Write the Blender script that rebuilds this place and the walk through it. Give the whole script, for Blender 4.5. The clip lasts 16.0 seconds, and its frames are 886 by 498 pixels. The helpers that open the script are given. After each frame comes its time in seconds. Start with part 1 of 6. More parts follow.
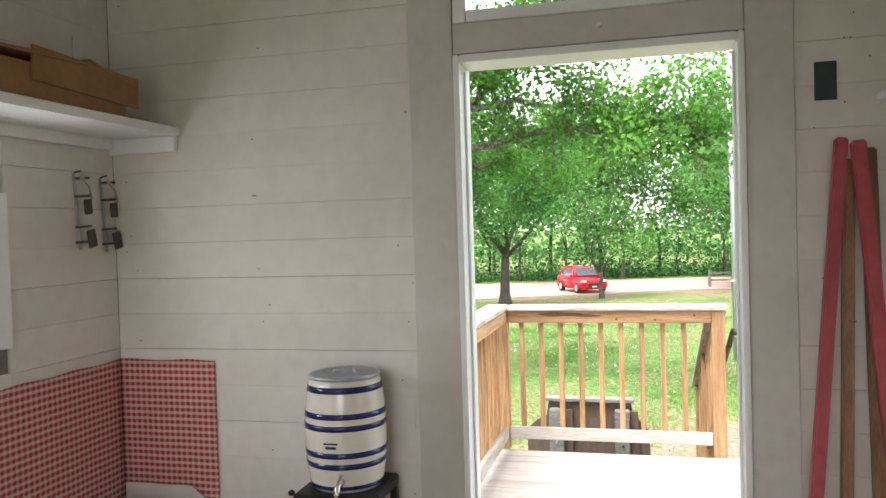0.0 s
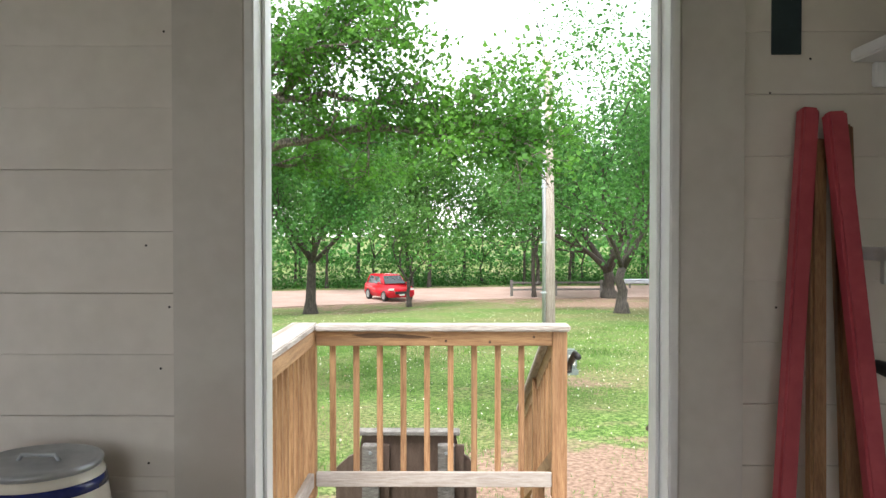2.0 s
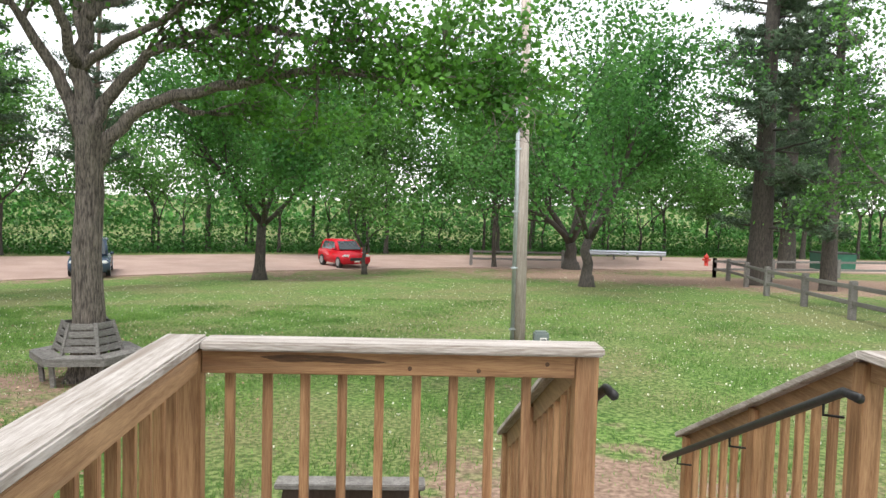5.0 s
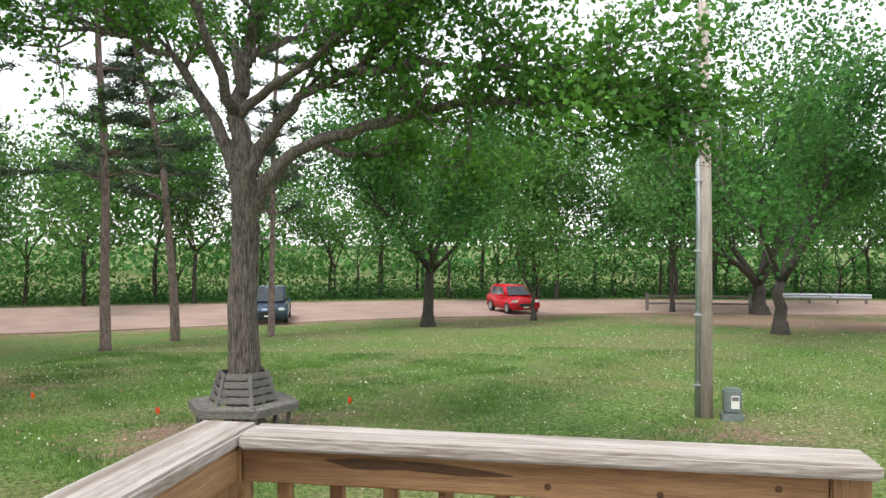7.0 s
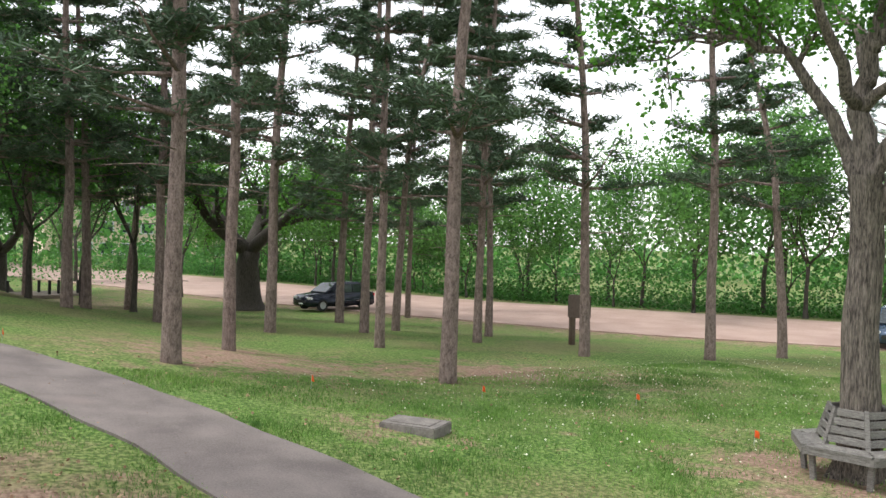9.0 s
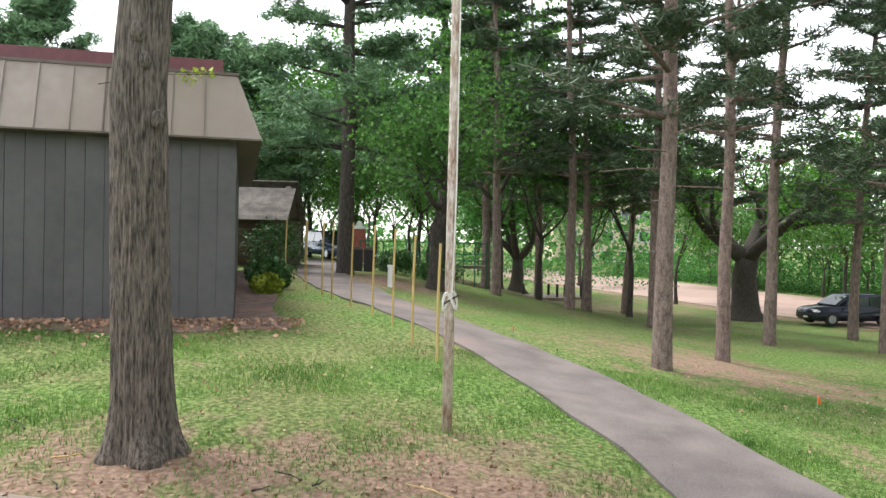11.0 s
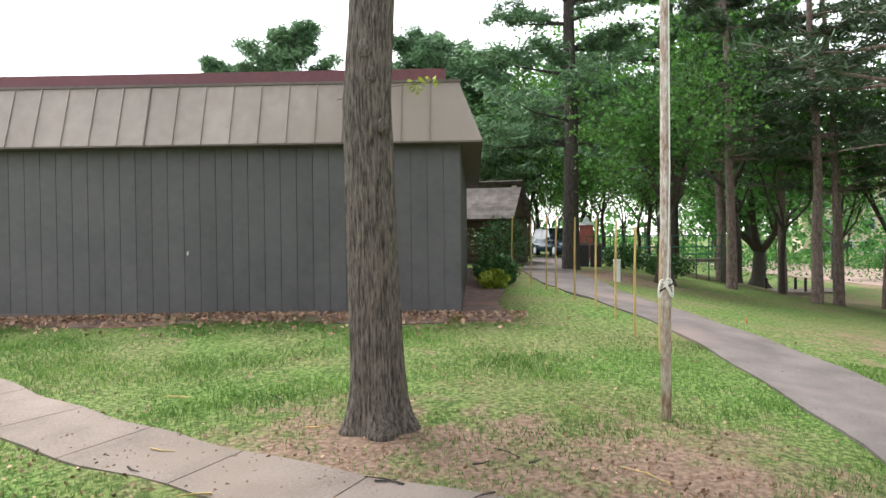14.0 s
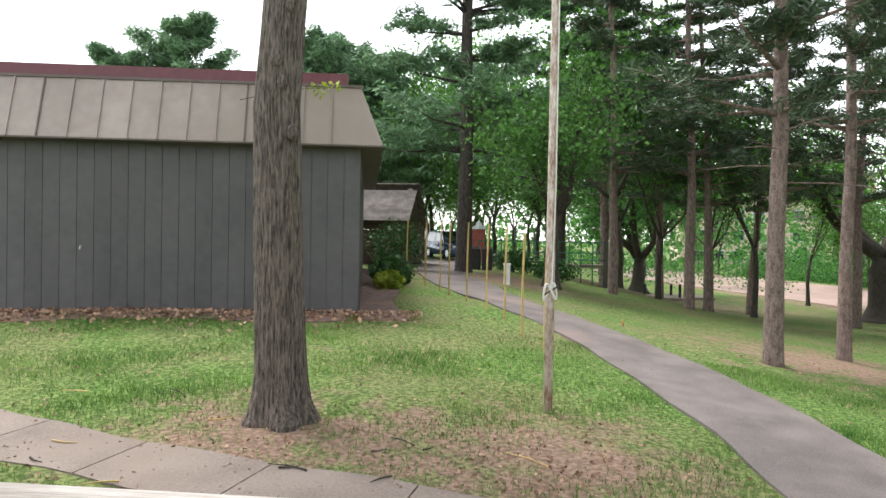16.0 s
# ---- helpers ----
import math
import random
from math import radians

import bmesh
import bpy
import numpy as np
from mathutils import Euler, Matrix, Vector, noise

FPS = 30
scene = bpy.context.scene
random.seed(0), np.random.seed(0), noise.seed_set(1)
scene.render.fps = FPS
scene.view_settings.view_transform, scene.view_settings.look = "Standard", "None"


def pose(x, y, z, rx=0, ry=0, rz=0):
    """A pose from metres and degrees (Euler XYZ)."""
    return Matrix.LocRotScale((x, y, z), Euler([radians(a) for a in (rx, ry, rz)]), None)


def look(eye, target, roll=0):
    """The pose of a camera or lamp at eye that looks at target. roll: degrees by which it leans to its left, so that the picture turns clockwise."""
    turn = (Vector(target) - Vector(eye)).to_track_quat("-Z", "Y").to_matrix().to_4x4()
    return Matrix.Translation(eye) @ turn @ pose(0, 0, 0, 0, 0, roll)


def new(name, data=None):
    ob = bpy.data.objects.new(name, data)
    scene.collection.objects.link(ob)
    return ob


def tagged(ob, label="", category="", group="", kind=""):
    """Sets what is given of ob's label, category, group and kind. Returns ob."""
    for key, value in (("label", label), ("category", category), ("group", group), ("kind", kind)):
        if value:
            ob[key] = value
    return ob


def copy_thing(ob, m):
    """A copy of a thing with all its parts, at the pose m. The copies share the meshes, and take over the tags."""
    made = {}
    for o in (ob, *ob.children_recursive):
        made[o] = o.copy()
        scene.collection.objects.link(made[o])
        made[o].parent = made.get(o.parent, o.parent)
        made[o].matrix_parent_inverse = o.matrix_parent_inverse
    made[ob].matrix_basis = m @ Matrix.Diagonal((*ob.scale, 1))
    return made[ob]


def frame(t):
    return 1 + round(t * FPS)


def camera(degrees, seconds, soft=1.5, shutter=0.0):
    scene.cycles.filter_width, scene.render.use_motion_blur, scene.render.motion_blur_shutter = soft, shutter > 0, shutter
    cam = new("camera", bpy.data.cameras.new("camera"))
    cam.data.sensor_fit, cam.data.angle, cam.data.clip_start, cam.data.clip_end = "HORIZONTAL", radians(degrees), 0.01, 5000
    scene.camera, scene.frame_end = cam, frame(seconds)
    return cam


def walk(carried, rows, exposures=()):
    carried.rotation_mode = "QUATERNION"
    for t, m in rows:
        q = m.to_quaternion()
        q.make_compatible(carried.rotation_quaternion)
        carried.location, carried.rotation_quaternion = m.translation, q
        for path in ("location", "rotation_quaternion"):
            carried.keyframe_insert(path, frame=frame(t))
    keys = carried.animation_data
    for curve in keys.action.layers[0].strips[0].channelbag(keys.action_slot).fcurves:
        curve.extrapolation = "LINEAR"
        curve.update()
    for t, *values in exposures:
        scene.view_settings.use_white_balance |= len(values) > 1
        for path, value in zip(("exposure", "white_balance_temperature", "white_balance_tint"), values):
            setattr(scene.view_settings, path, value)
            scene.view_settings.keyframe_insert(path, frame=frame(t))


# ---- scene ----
cam = camera(58.9, 16.0)
PATH = [
    (0, (-0.012, -0.885, 1.668), (-0.509, 1.052, 1.619), -1.7),
    (0.5, (-0.05, -0.672, 1.648), (-0.413, 1.295, 1.617), -1.4),
    (1, (-0.095, -0.45, 1.644), (-0.304, 1.539, 1.597), -0.9),
    (1.5, (-0.191, -0.149, 1.698), (-0.209, 1.85, 1.638), -0.3),
    (2, (-0.209, 0.124, 1.642), (-0.221, 2.123, 1.603), 0.0),
    (2.5, (-0.256, 0.394, 1.654), (-0.27, 2.394, 1.602), 0.4),
    (3, (-0.283, 0.727, 1.636), (-0.256, 2.725, 1.564), 0.4),
    (3.2, (-0.294, 0.841, 1.646), (-0.227, 2.838, 1.558), -0.0),
    (5.3, (-0.23, 2.074, 1.643), (-0.138, 4.068, 1.511), 1.7),
    (5.5, (-0.213, 2.189, 1.64), (-0.169, 4.184, 1.503), 1.9),
    (6, (-0.185, 2.531, 1.603), (-0.29, 4.524, 1.476), 1.3),
    (6.5, (-0.187, 2.774, 1.598), (-0.367, 4.765, 1.534), -0.4),
    (7, (-0.15, 2.977, 1.587), (-0.488, 4.948, 1.57), 0.2),
    (7.5, (-0.166, 3.238, 1.577), (-0.776, 5.142, 1.562), 1.3),
    (8, (-0.233, 3.398, 1.606), (-1.115, 5.193, 1.579), 1.5),
    (8.5, (-0.32, 3.498, 1.633), (-1.534, 5.088, 1.612), 0.9),
    (9, (-0.413, 3.612, 1.614), (-1.995, 4.835, 1.597), 1.6),
    (9.2, (-0.431, 3.67, 1.638), (-2.131, 4.723, 1.609), 2.1),
    (9.5, (-0.467, 3.667, 1.61), (-2.281, 4.508, 1.571), 2.1),
    (9.8, (-0.543, 3.683, 1.59), (-2.428, 4.349, 1.537), 2.5),
    (10, (-0.541, 3.674, 1.592), (-2.458, 4.243, 1.544), 2.4),
    (10.2, (-0.605, 3.693, 1.588), (-2.549, 4.165, 1.545), 2.3),
    (12.3, (-0.911, 4.062, 1.445), (-2.868, 3.652, 1.445), -0.4),
    (12.5, (-0.906, 4.058, 1.44), (-2.852, 3.592, 1.441), -0.4),
    (13, (-0.818, 4.046, 1.436), (-2.745, 3.509, 1.427), -0.7),
    (13.5, (-0.656, 4.053, 1.448), (-2.589, 3.542, 1.414), -1.2),
    (14, (-0.569, 4.065, 1.455), (-2.508, 3.577, 1.421), -0.6),
    (14.5, (-0.429, 4.074, 1.441), (-2.361, 3.557, 1.388), -0.2),
    (15, (-0.273, 4.07, 1.469), (-2.211, 3.579, 1.428), -0.2),
    (15.5, (-0.134, 4.067, 1.486), (-2.105, 3.727, 1.465), -0.0),
    (16, (-0.025, 4.081, 1.486), (-2.012, 3.861, 1.455), 1.0),
]
walk(cam, [(t, look(eye, target, roll)) for t, eye, target, roll in PATH], [(0.0, 2.65), (1.0, 2.3), (2.0, 2.1), (3.0, 1.75), (5.5, 1.3), (7.0, 1.15), (9.0, 1.35), (10.0, 1.65), (12.5, 1.7), (16.0, 1.6)])

# ---- light ----
world = bpy.data.worlds.new("world")
scene.world = world
world.use_nodes = True
wn = world.node_tree
wn.nodes.clear()
sky = wn.nodes.new("ShaderNodeTexSky")
sky.sky_type = "NISHITA"
sky.sun_disc = False
sky.sun_elevation, sky.sun_rotation = radians(55), radians(200)
sky.dust_density, sky.air_density = 0.6, 1.0
hs = wn.nodes.new("ShaderNodeHueSaturation")
hs.inputs["Saturation"].default_value = 0.18
bg = wn.nodes.new("ShaderNodeBackground")
bg.inputs["Strength"].default_value = 0.15
wo = wn.nodes.new("ShaderNodeOutputWorld")
wn.links.new(sky.outputs[0], hs.inputs["Color"])
wn.links.new(hs.outputs[0], bg.inputs["Color"])
wn.links.new(bg.outputs[0], wo.inputs["Surface"])

sun = new("sun", bpy.data.lights.new("sun", "SUN"))
sun.data.energy, sun.data.angle, sun.data.color = 1.3, radians(25), (1.0, 0.98, 0.95)
sun.matrix_world = look((0, 0, 30), (0 + 8, 12, 0))


def room_light(name, x, y, z, target, w, h, power):
    lamp = new(name, bpy.data.lights.new(name, "AREA"))
    lamp.data.shape, lamp.data.size, lamp.data.size_y = "RECTANGLE", w, h
    lamp.data.energy, lamp.data.color = power, (0.97, 0.98, 1.0)
    lamp.matrix_world = look((x, y, z), target)


# daylight through the small window in the left wall
room_light("room_fill_light", -2.24, 1.0, 1.57, (0, 1.0, 1.5), 0.6, 0.5, 1.6)
# added fill lamp behind the viewpoint, in an invented back wall opening
room_light("room_fill_light", -0.5, -3.02, 1.6, (-0.5, 0, 1.5), 1.6, 1.2, 1.9)


# ---- materials ----
def mat(name, c1, c2, scale=8.0, rough=0.7, bump=0.15, stretch=(1, 1, 1), metal=0.0, vary=0.0, fine=6.0, island=False, leafy=0.0, grain=False, spec=0.5, c3=None, deep=0.02):
    m = bpy.data.materials.new(name)
    m.use_nodes = True
    n, l = m.node_tree.nodes, m.node_tree.links
    b = n["Principled BSDF"]
    geo = n.new("ShaderNodeNewGeometry")
    mp = n.new("ShaderNodeMapping")
    mp.inputs["Scale"].default_value = stretch
    l.new(geo.outputs["Position"], mp.inputs["Vector"])
    big = n.new("ShaderNodeTexNoise")
    big.inputs["Scale"].default_value, big.inputs["Detail"].default_value = scale, 5
    l.new(mp.outputs[0], big.inputs["Vector"])
    small = n.new("ShaderNodeTexNoise")
    small.inputs["Scale"].default_value, small.inputs["Detail"].default_value = scale * fine, 4
    l.new(mp.outputs[0], small.inputs["Vector"])
    mix = n.new("ShaderNodeMix")
    mix.data_type = "RGBA"
    mix.inputs[6].default_value, mix.inputs[7].default_value = (*c1, 1), (*c2, 1)
    ramp = n.new("ShaderNodeMapRange")
    ramp.inputs["From Min"].default_value, ramp.inputs["From Max"].default_value = 0.38, 0.62
    add = n.new("ShaderNodeMath")
    add.operation = "MULTIPLY_ADD"
    add.inputs[1].default_value = 0.45
    l.new(small.outputs["Fac"], add.inputs[0])
    half = n.new("ShaderNodeMath")
    half.operation = "MULTIPLY"
    half.inputs[1].default_value = 0.55
    l.new(big.outputs["Fac"], half.inputs[0])
    l.new(half.outputs[0], add.inputs[2])
    l.new(add.outputs[0], ramp.inputs["Value"])
    l.new(ramp.outputs[0], mix.inputs[0])
    col = mix.outputs[2]
    if c3:
        stain = n.new("ShaderNodeTexNoise")
        stain.inputs["Scale"].default_value, stain.inputs["Detail"].default_value = scale * 0.23, 6
        l.new(mp.outputs[0], stain.inputs["Vector"])
        sr = n.new("ShaderNodeMapRange")
        sr.inputs["From Min"].default_value, sr.inputs["From Max"].default_value = 0.55, 0.72
        l.new(stain.outputs["Fac"], sr.inputs["Value"])
        m3 = n.new("ShaderNodeMix")
        m3.data_type = "RGBA"
        m3.inputs[7].default_value = (*c3, 1)
        l.new(sr.outputs[0], m3.inputs[0])
        l.new(col, m3.inputs[6])
        col = m3.outputs[2]
    if vary:
        h = n.new("ShaderNodeHueSaturation")
        src = geo.outputs["Random Per Island"] if island else n.new("ShaderNodeObjectInfo").outputs["Random"]
        mr = n.new("ShaderNodeMapRange")
        mr.inputs["To Min"].default_value, mr.inputs["To Max"].default_value = 1 - vary, 1 + vary
        l.new(src, mr.inputs["Value"])
        l.new(mr.outputs[0], h.inputs["Value"])
        l.new(col, h.inputs["Color"])
        col = h.outputs[0]
    l.new(col, b.inputs["Base Color"])
    b.inputs["Roughness"].default_value, b.inputs["Metallic"].default_value = rough, metal
    b.inputs["Specular IOR Level"].default_value = spec
    if bump:
        bp = n.new("ShaderNodeBump")
        bp.inputs["Strength"].default_value, bp.inputs["Distance"].default_value = bump, deep
        l.new(add.outputs[0], bp.inputs["Height"])
        l.new(bp.outputs[0], b.inputs["Normal"])
    if leafy:
        tr = n.new("ShaderNodeBsdfTranslucent")
        l.new(col, tr.inputs["Color"])
        ms = n.new("ShaderNodeMixShader")
        ms.inputs[0].default_value = leafy
        l.new(b.outputs[0], ms.inputs[1])
        l.new(tr.outputs[0], ms.inputs[2])
        l.new(ms.outputs[0], n["Material Output"].inputs["Surface"])
    return m


WHITE = mat("white_painted_boards", (0.68, 0.645, 0.60), (0.76, 0.725, 0.68), 3, 0.55, 0.12, vary=0.035, c3=(0.64, 0.575, 0.515))
TRIM = mat("grey_white_trim", (0.56, 0.535, 0.50), (0.62, 0.595, 0.56), 4, 0.5, 0.08, c3=(0.52, 0.47, 0.425))
FRAMEW = mat("glossy_white_frame", (0.82, 0.83, 0.84), (0.88, 0.89, 0.9), 6, 0.35, 0.08, c3=(0.74, 0.74, 0.74))
GROOVE = mat("dark_board_gap", (0.1, 0.08, 0.06), (0.3, 0.27, 0.23), 4, 0.9, 0.05)
PLASTER = mat("ceiling_white", (0.7, 0.68, 0.63), (0.75, 0.73, 0.68), 2, 0.7, 0.05)
FLOORW = mat("worn_floor_boards", (0.25, 0.16, 0.09), (0.36, 0.25, 0.15), 4, 0.5, 0.2, (1, 12, 1), vary=0.1)
WOODX = mat("treated_pine_along_x", (0.24, 0.115, 0.05), (0.45, 0.26, 0.125), 2.2, 0.7, 0.25, (1.2, 22, 22), vary=0.12, c3=(0.22, 0.12, 0.06))
WOODY = mat("treated_pine_along_y", (0.25, 0.135, 0.065), (0.44, 0.27, 0.14), 2.2, 0.7, 0.25, (22, 1.2, 22), vary=0.12, c3=(0.24, 0.15, 0.09))
WOODZ = mat("treated_pine_upright", (0.24, 0.115, 0.05), (0.48, 0.28, 0.14), 2.2, 0.7, 0.25, (22, 22, 1.2), vary=0.16, c3=(0.22, 0.12, 0.06))
CAPX = mat("bleached_cap_along_x", (0.30, 0.25, 0.21), (0.60, 0.55, 0.51), 2.0, 0.75, 0.45, (1.2, 26, 10), c3=(0.24, 0.19, 0.15))
CAPY = mat("bleached_cap_along_y", (0.30, 0.25, 0.21), (0.60, 0.55, 0.51), 2.0, 0.75, 0.45, (26, 1.2, 10), c3=(0.24, 0.19, 0.15))
DECKM = mat("weathered_deck", (0.33, 0.28, 0.24), (0.48, 0.43, 0.39), 2, 0.8, 0.3, (1.2, 22, 10), vary=0.1, c3=(0.3, 0.24, 0.2))
OLDWOOD = mat("silvered_bench_wood", (0.11, 0.10, 0.092), (0.25, 0.235, 0.215), 4, 0.85, 0.3, (4, 4, 20), vary=0.15)
BARK = mat("oak_bark", (0.04, 0.033, 0.028), (0.28, 0.235, 0.198), 12, 0.95, 1.0, (3.2, 3.2, 0.4), fine=2.5, deep=0.06)
BARKD = mat("dark_bark", (0.03, 0.025, 0.022), (0.10, 0.085, 0.07), 8, 0.95, 0.9, (3, 3, 0.6), fine=3)
PINEBARK = mat("red_pine_bark", (0.12, 0.085, 0.075), (0.32, 0.24, 0.21), 7, 0.95, 1.0, (2, 2, 0.8), fine=4, deep=0.05)
LEAF = mat("oak_leaves", (0.05, 0.16, 0.02), (0.125, 0.31, 0.04), 0.7, 0.5, 0, vary=0.4, island=True, leafy=0.5)
LEAFM = mat("maple_leaves", (0.04, 0.145, 0.03), (0.105, 0.28, 0.055), 0.4, 0.55, 0, vary=0.4, island=True, leafy=0.5)
LEAFY = mat("spring_leaves", (0.05, 0.15, 0.028), (0.14, 0.31, 0.065), 0.3, 0.55, 0, vary=0.4, island=True, leafy=0.5)
NEEDLE = mat("pine_needles", (0.045, 0.085, 0.045), (0.1, 0.16, 0.08), 0.6, 0.6, 0, vary=0.35, island=True, leafy=0.15)
NEEDLEW = mat("white_pine_needles", (0.09, 0.19, 0.09), (0.21, 0.36, 0.18), 0.6, 0.6, 0, vary=0.35, island=True, leafy=0.2)
BLADE = mat("grass_blades", (0.075, 0.18, 0.03), (0.2, 0.35, 0.075), 0.5, 0.6, 0, vary=0.35, island=True, leafy=0.3)
DRYLEAF = mat("dry_leaves", (0.24, 0.13, 0.08), (0.46, 0.31, 0.21), 3, 0.8, 0, vary=0.4, island=True)
CLOVER = mat("clover_heads", (0.6, 0.6, 0.45), (0.75, 0.75, 0.6), 3, 0.8, 0)
ROADM = mat("pinkish_gravel_asphalt", (0.30, 0.20, 0.165), (0.42, 0.30, 0.25), 0.5, 0.9, 0.1, fine=30, c3=(0.26, 0.19, 0.16))
PATHM = mat("worn_asphalt_path", (0.12, 0.10, 0.095), (0.21, 0.178, 0.165), 1.6, 0.9, 0.25, fine=30, c3=(0.27, 0.20, 0.18))
CONC = mat("pinkish_concrete", (0.19, 0.15, 0.125), (0.29, 0.235, 0.20), 1.5, 0.9, 0.2, fine=25, vary=0.06, c3=(0.28, 0.22, 0.18))
DARKWALL = mat("dark_grey_siding", (0.072, 0.069, 0.073), (0.098, 0.093, 0.096), 1.0, 0.55, 0.05, vary=0.08, c3=(0.135, 0.128, 0.128))
TANROOF = mat("tan_metal_roof", (0.30, 0.245, 0.22), (0.37, 0.31, 0.28), 0.8, 0.45, 0.04, vary=0.05, c3=(0.27, 0.22, 0.19))
MAROON = mat("maroon_fascia", (0.115, 0.025, 0.035), (0.15, 0.035, 0.045), 1.5, 0.4, 0.03)
BROWNEDGE = mat("brown_edge_metal", (0.10, 0.075, 0.065), (0.14, 0.11, 0.095), 2, 0.5, 0.03)
SHINGLE = mat("grey_brown_shingle", (0.06, 0.05, 0.045), (0.14, 0.12, 0.105), 3, 0.9, 0.4, vary=0.25)
LOGM = mat("dark_brown_log", (0.055, 0.035, 0.025), (0.12, 0.08, 0.055), 3, 0.8, 0.3, (2, 2, 15), vary=0.15)
STAKE = mat("yellow_bamboo_stake", (0.45, 0.30, 0.10), (0.60, 0.43, 0.18), 4, 0.6, 0.1, (10, 10, 1), vary=0.1)
FLAGM = mat("peeling_white_paint_pole", (0.30, 0.18, 0.12), (0.72, 0.66, 0.60), 6, 0.7, 0.3, (3, 3, 0.8), fine=3)
ROPE = mat("white_rope", (0.70, 0.68, 0.62), (0.82, 0.8, 0.75), 40, 0.8, 0.3)
POLEM = mat("grey_utility_pole", (0.30, 0.25, 0.22), (0.50, 0.43, 0.38), 4, 0.9, 0.4, (8, 8, 0.5))
STEEL = mat("galvanised_steel", (0.38, 0.41, 0.44), (0.52, 0.55, 0.58), 4, 0.4, 0.05, metal=0.7)
CHROME = mat("polished_chrome", (0.75, 0.75, 0.76), (0.82, 0.82, 0.83), 8, 0.12, 0.0, metal=1.0)
IRON = mat("black_iron", (0.015, 0.015, 0.016), (0.035, 0.034, 0.033), 10, 0.5, 0.1, metal=0.2)
RUSTY = mat("dark_rusty_steel", (0.05, 0.042, 0.038), (0.15, 0.12, 0.10), 25, 0.55, 0.3, metal=0.5)
REDPAINT = mat("faded_red_paint", (0.36, 0.045, 0.065), (0.46, 0.075, 0.095), 5, 0.5, 0.1, vary=0.08, c3=(0.30, 0.035, 0.05))
VARNISH = mat("varnished_brown_wood", (0.16, 0.075, 0.03), (0.30, 0.16, 0.07), 3, 0.45, 0.15, (20, 20, 1.2), vary=0.15, c3=(0.09, 0.045, 0.02))
CARD = mat("brown_cardboard", (0.25, 0.125, 0.055), (0.31, 0.165, 0.08), 5, 0.85, 0.08)
CERAMIC = mat("cream_glazed_stoneware", (0.72, 0.68, 0.59), (0.78, 0.75, 0.67), 4, 0.16, 0.02)
COBALT = mat("cobalt_blue_glaze", (0.012, 0.020, 0.11), (0.022, 0.035, 0.16), 12, 0.16, 0.0)
TEAL = mat("dark_teal_plate", (0.012, 0.028, 0.035), (0.02, 0.042, 0.05), 6, 0.5, 0.05)
PAPER = mat("white_card", (0.76, 0.74, 0.68), (0.82, 0.8, 0.75), 5, 0.8, 0.02)
INK = mat("grey_print", (0.12, 0.12, 0.12), (0.2, 0.2, 0.2), 8, 0.8, 0.0)
BROWNPAINT = mat("brown_painted_board", (0.085, 0.055, 0.042), (0.13, 0.09, 0.07), 3, 0.6, 0.1, (15, 1, 3))
CARRED = mat("red_car_paint", (0.50, 0.008, 0.02), (0.56, 0.012, 0.025), 1, 0.2, 0.0)
CARBLUE = mat("slate_blue_car_paint", (0.045, 0.075, 0.12), (0.06, 0.09, 0.14), 1, 0.25, 0.0, metal=0.3)
CARDARK = mat("dark_navy_car_paint", (0.012, 0.016, 0.028), (0.02, 0.025, 0.04), 1, 0.22, 0.0, metal=0.3)
CARGLASS = mat("dark_car_glass", (0.02, 0.028, 0.03), (0.04, 0.05, 0.055), 1, 0.05, 0.0, spec=0.9)
TYRE = mat("tyre_rubber", (0.012, 0.012, 0.012), (0.025, 0.025, 0.025), 10, 0.85, 0.1)
LAMPW = mat("clear_car_lamp", (0.75, 0.75, 0.75), (0.85, 0.85, 0.85), 5, 0.15, 0.0)
ORANGE = mat("orange_marker_flag", (0.85, 0.10, 0.015), (0.9, 0.14, 0.03), 5, 0.6, 0.0)
BOXGREY = mat("grey_green_plastic", (0.13, 0.165, 0.155), (0.18, 0.21, 0.20), 4, 0.5, 0.05)
HYDRED = mat("hydrant_red", (0.42, 0.02, 0.015), (0.5, 0.035, 0.02), 5, 0.4, 0.05)
STONEM = mat("grey_marker_stone", (0.13, 0.115, 0.105), (0.24, 0.215, 0.195), 5, 0.85, 0.3)
GREENRAIL = mat("green_rail_paint", (0.02, 0.11, 0.07), (0.03, 0.15, 0.09), 4, 0.5, 0.0)
BRICKM = mat("red_brick_pillar", (0.26, 0.07, 0.05), (0.36, 0.12, 0.09), 8, 0.85, 0.3)
FARWALL = mat("tan_far_facade", (0.50, 0.40, 0.30), (0.58, 0.47, 0.36), 0.3, 0.8, 0.0)
SHRUBM = mat("shrub_leaves", (0.03, 0.09, 0.025), (0.07, 0.17, 0.04), 1.5, 0.55, 0, vary=0.4, island=True, leafy=0.25)
YELLOWG = mat("yellow_green_leaves", (0.22, 0.30, 0.03), (0.36, 0.42, 0.06), 2, 0.55, 0, vary=0.3, island=True, leafy=0.3)
MULCH = mat("brown_mulch", (0.12, 0.075, 0.06), (0.26, 0.175, 0.145), 5, 0.95, 0.6, fine=8, c3=(0.30, 0.17, 0.12))

GLASS = bpy.data.materials.new("window_glass")
GLASS.use_nodes = True
gb = GLASS.node_tree.nodes["Principled BSDF"]
gb.inputs["Transmission Weight"].default_value, gb.inputs["Roughness"].default_value = 1.0, 0.02
gb.inputs["IOR"].default_value = 1.1

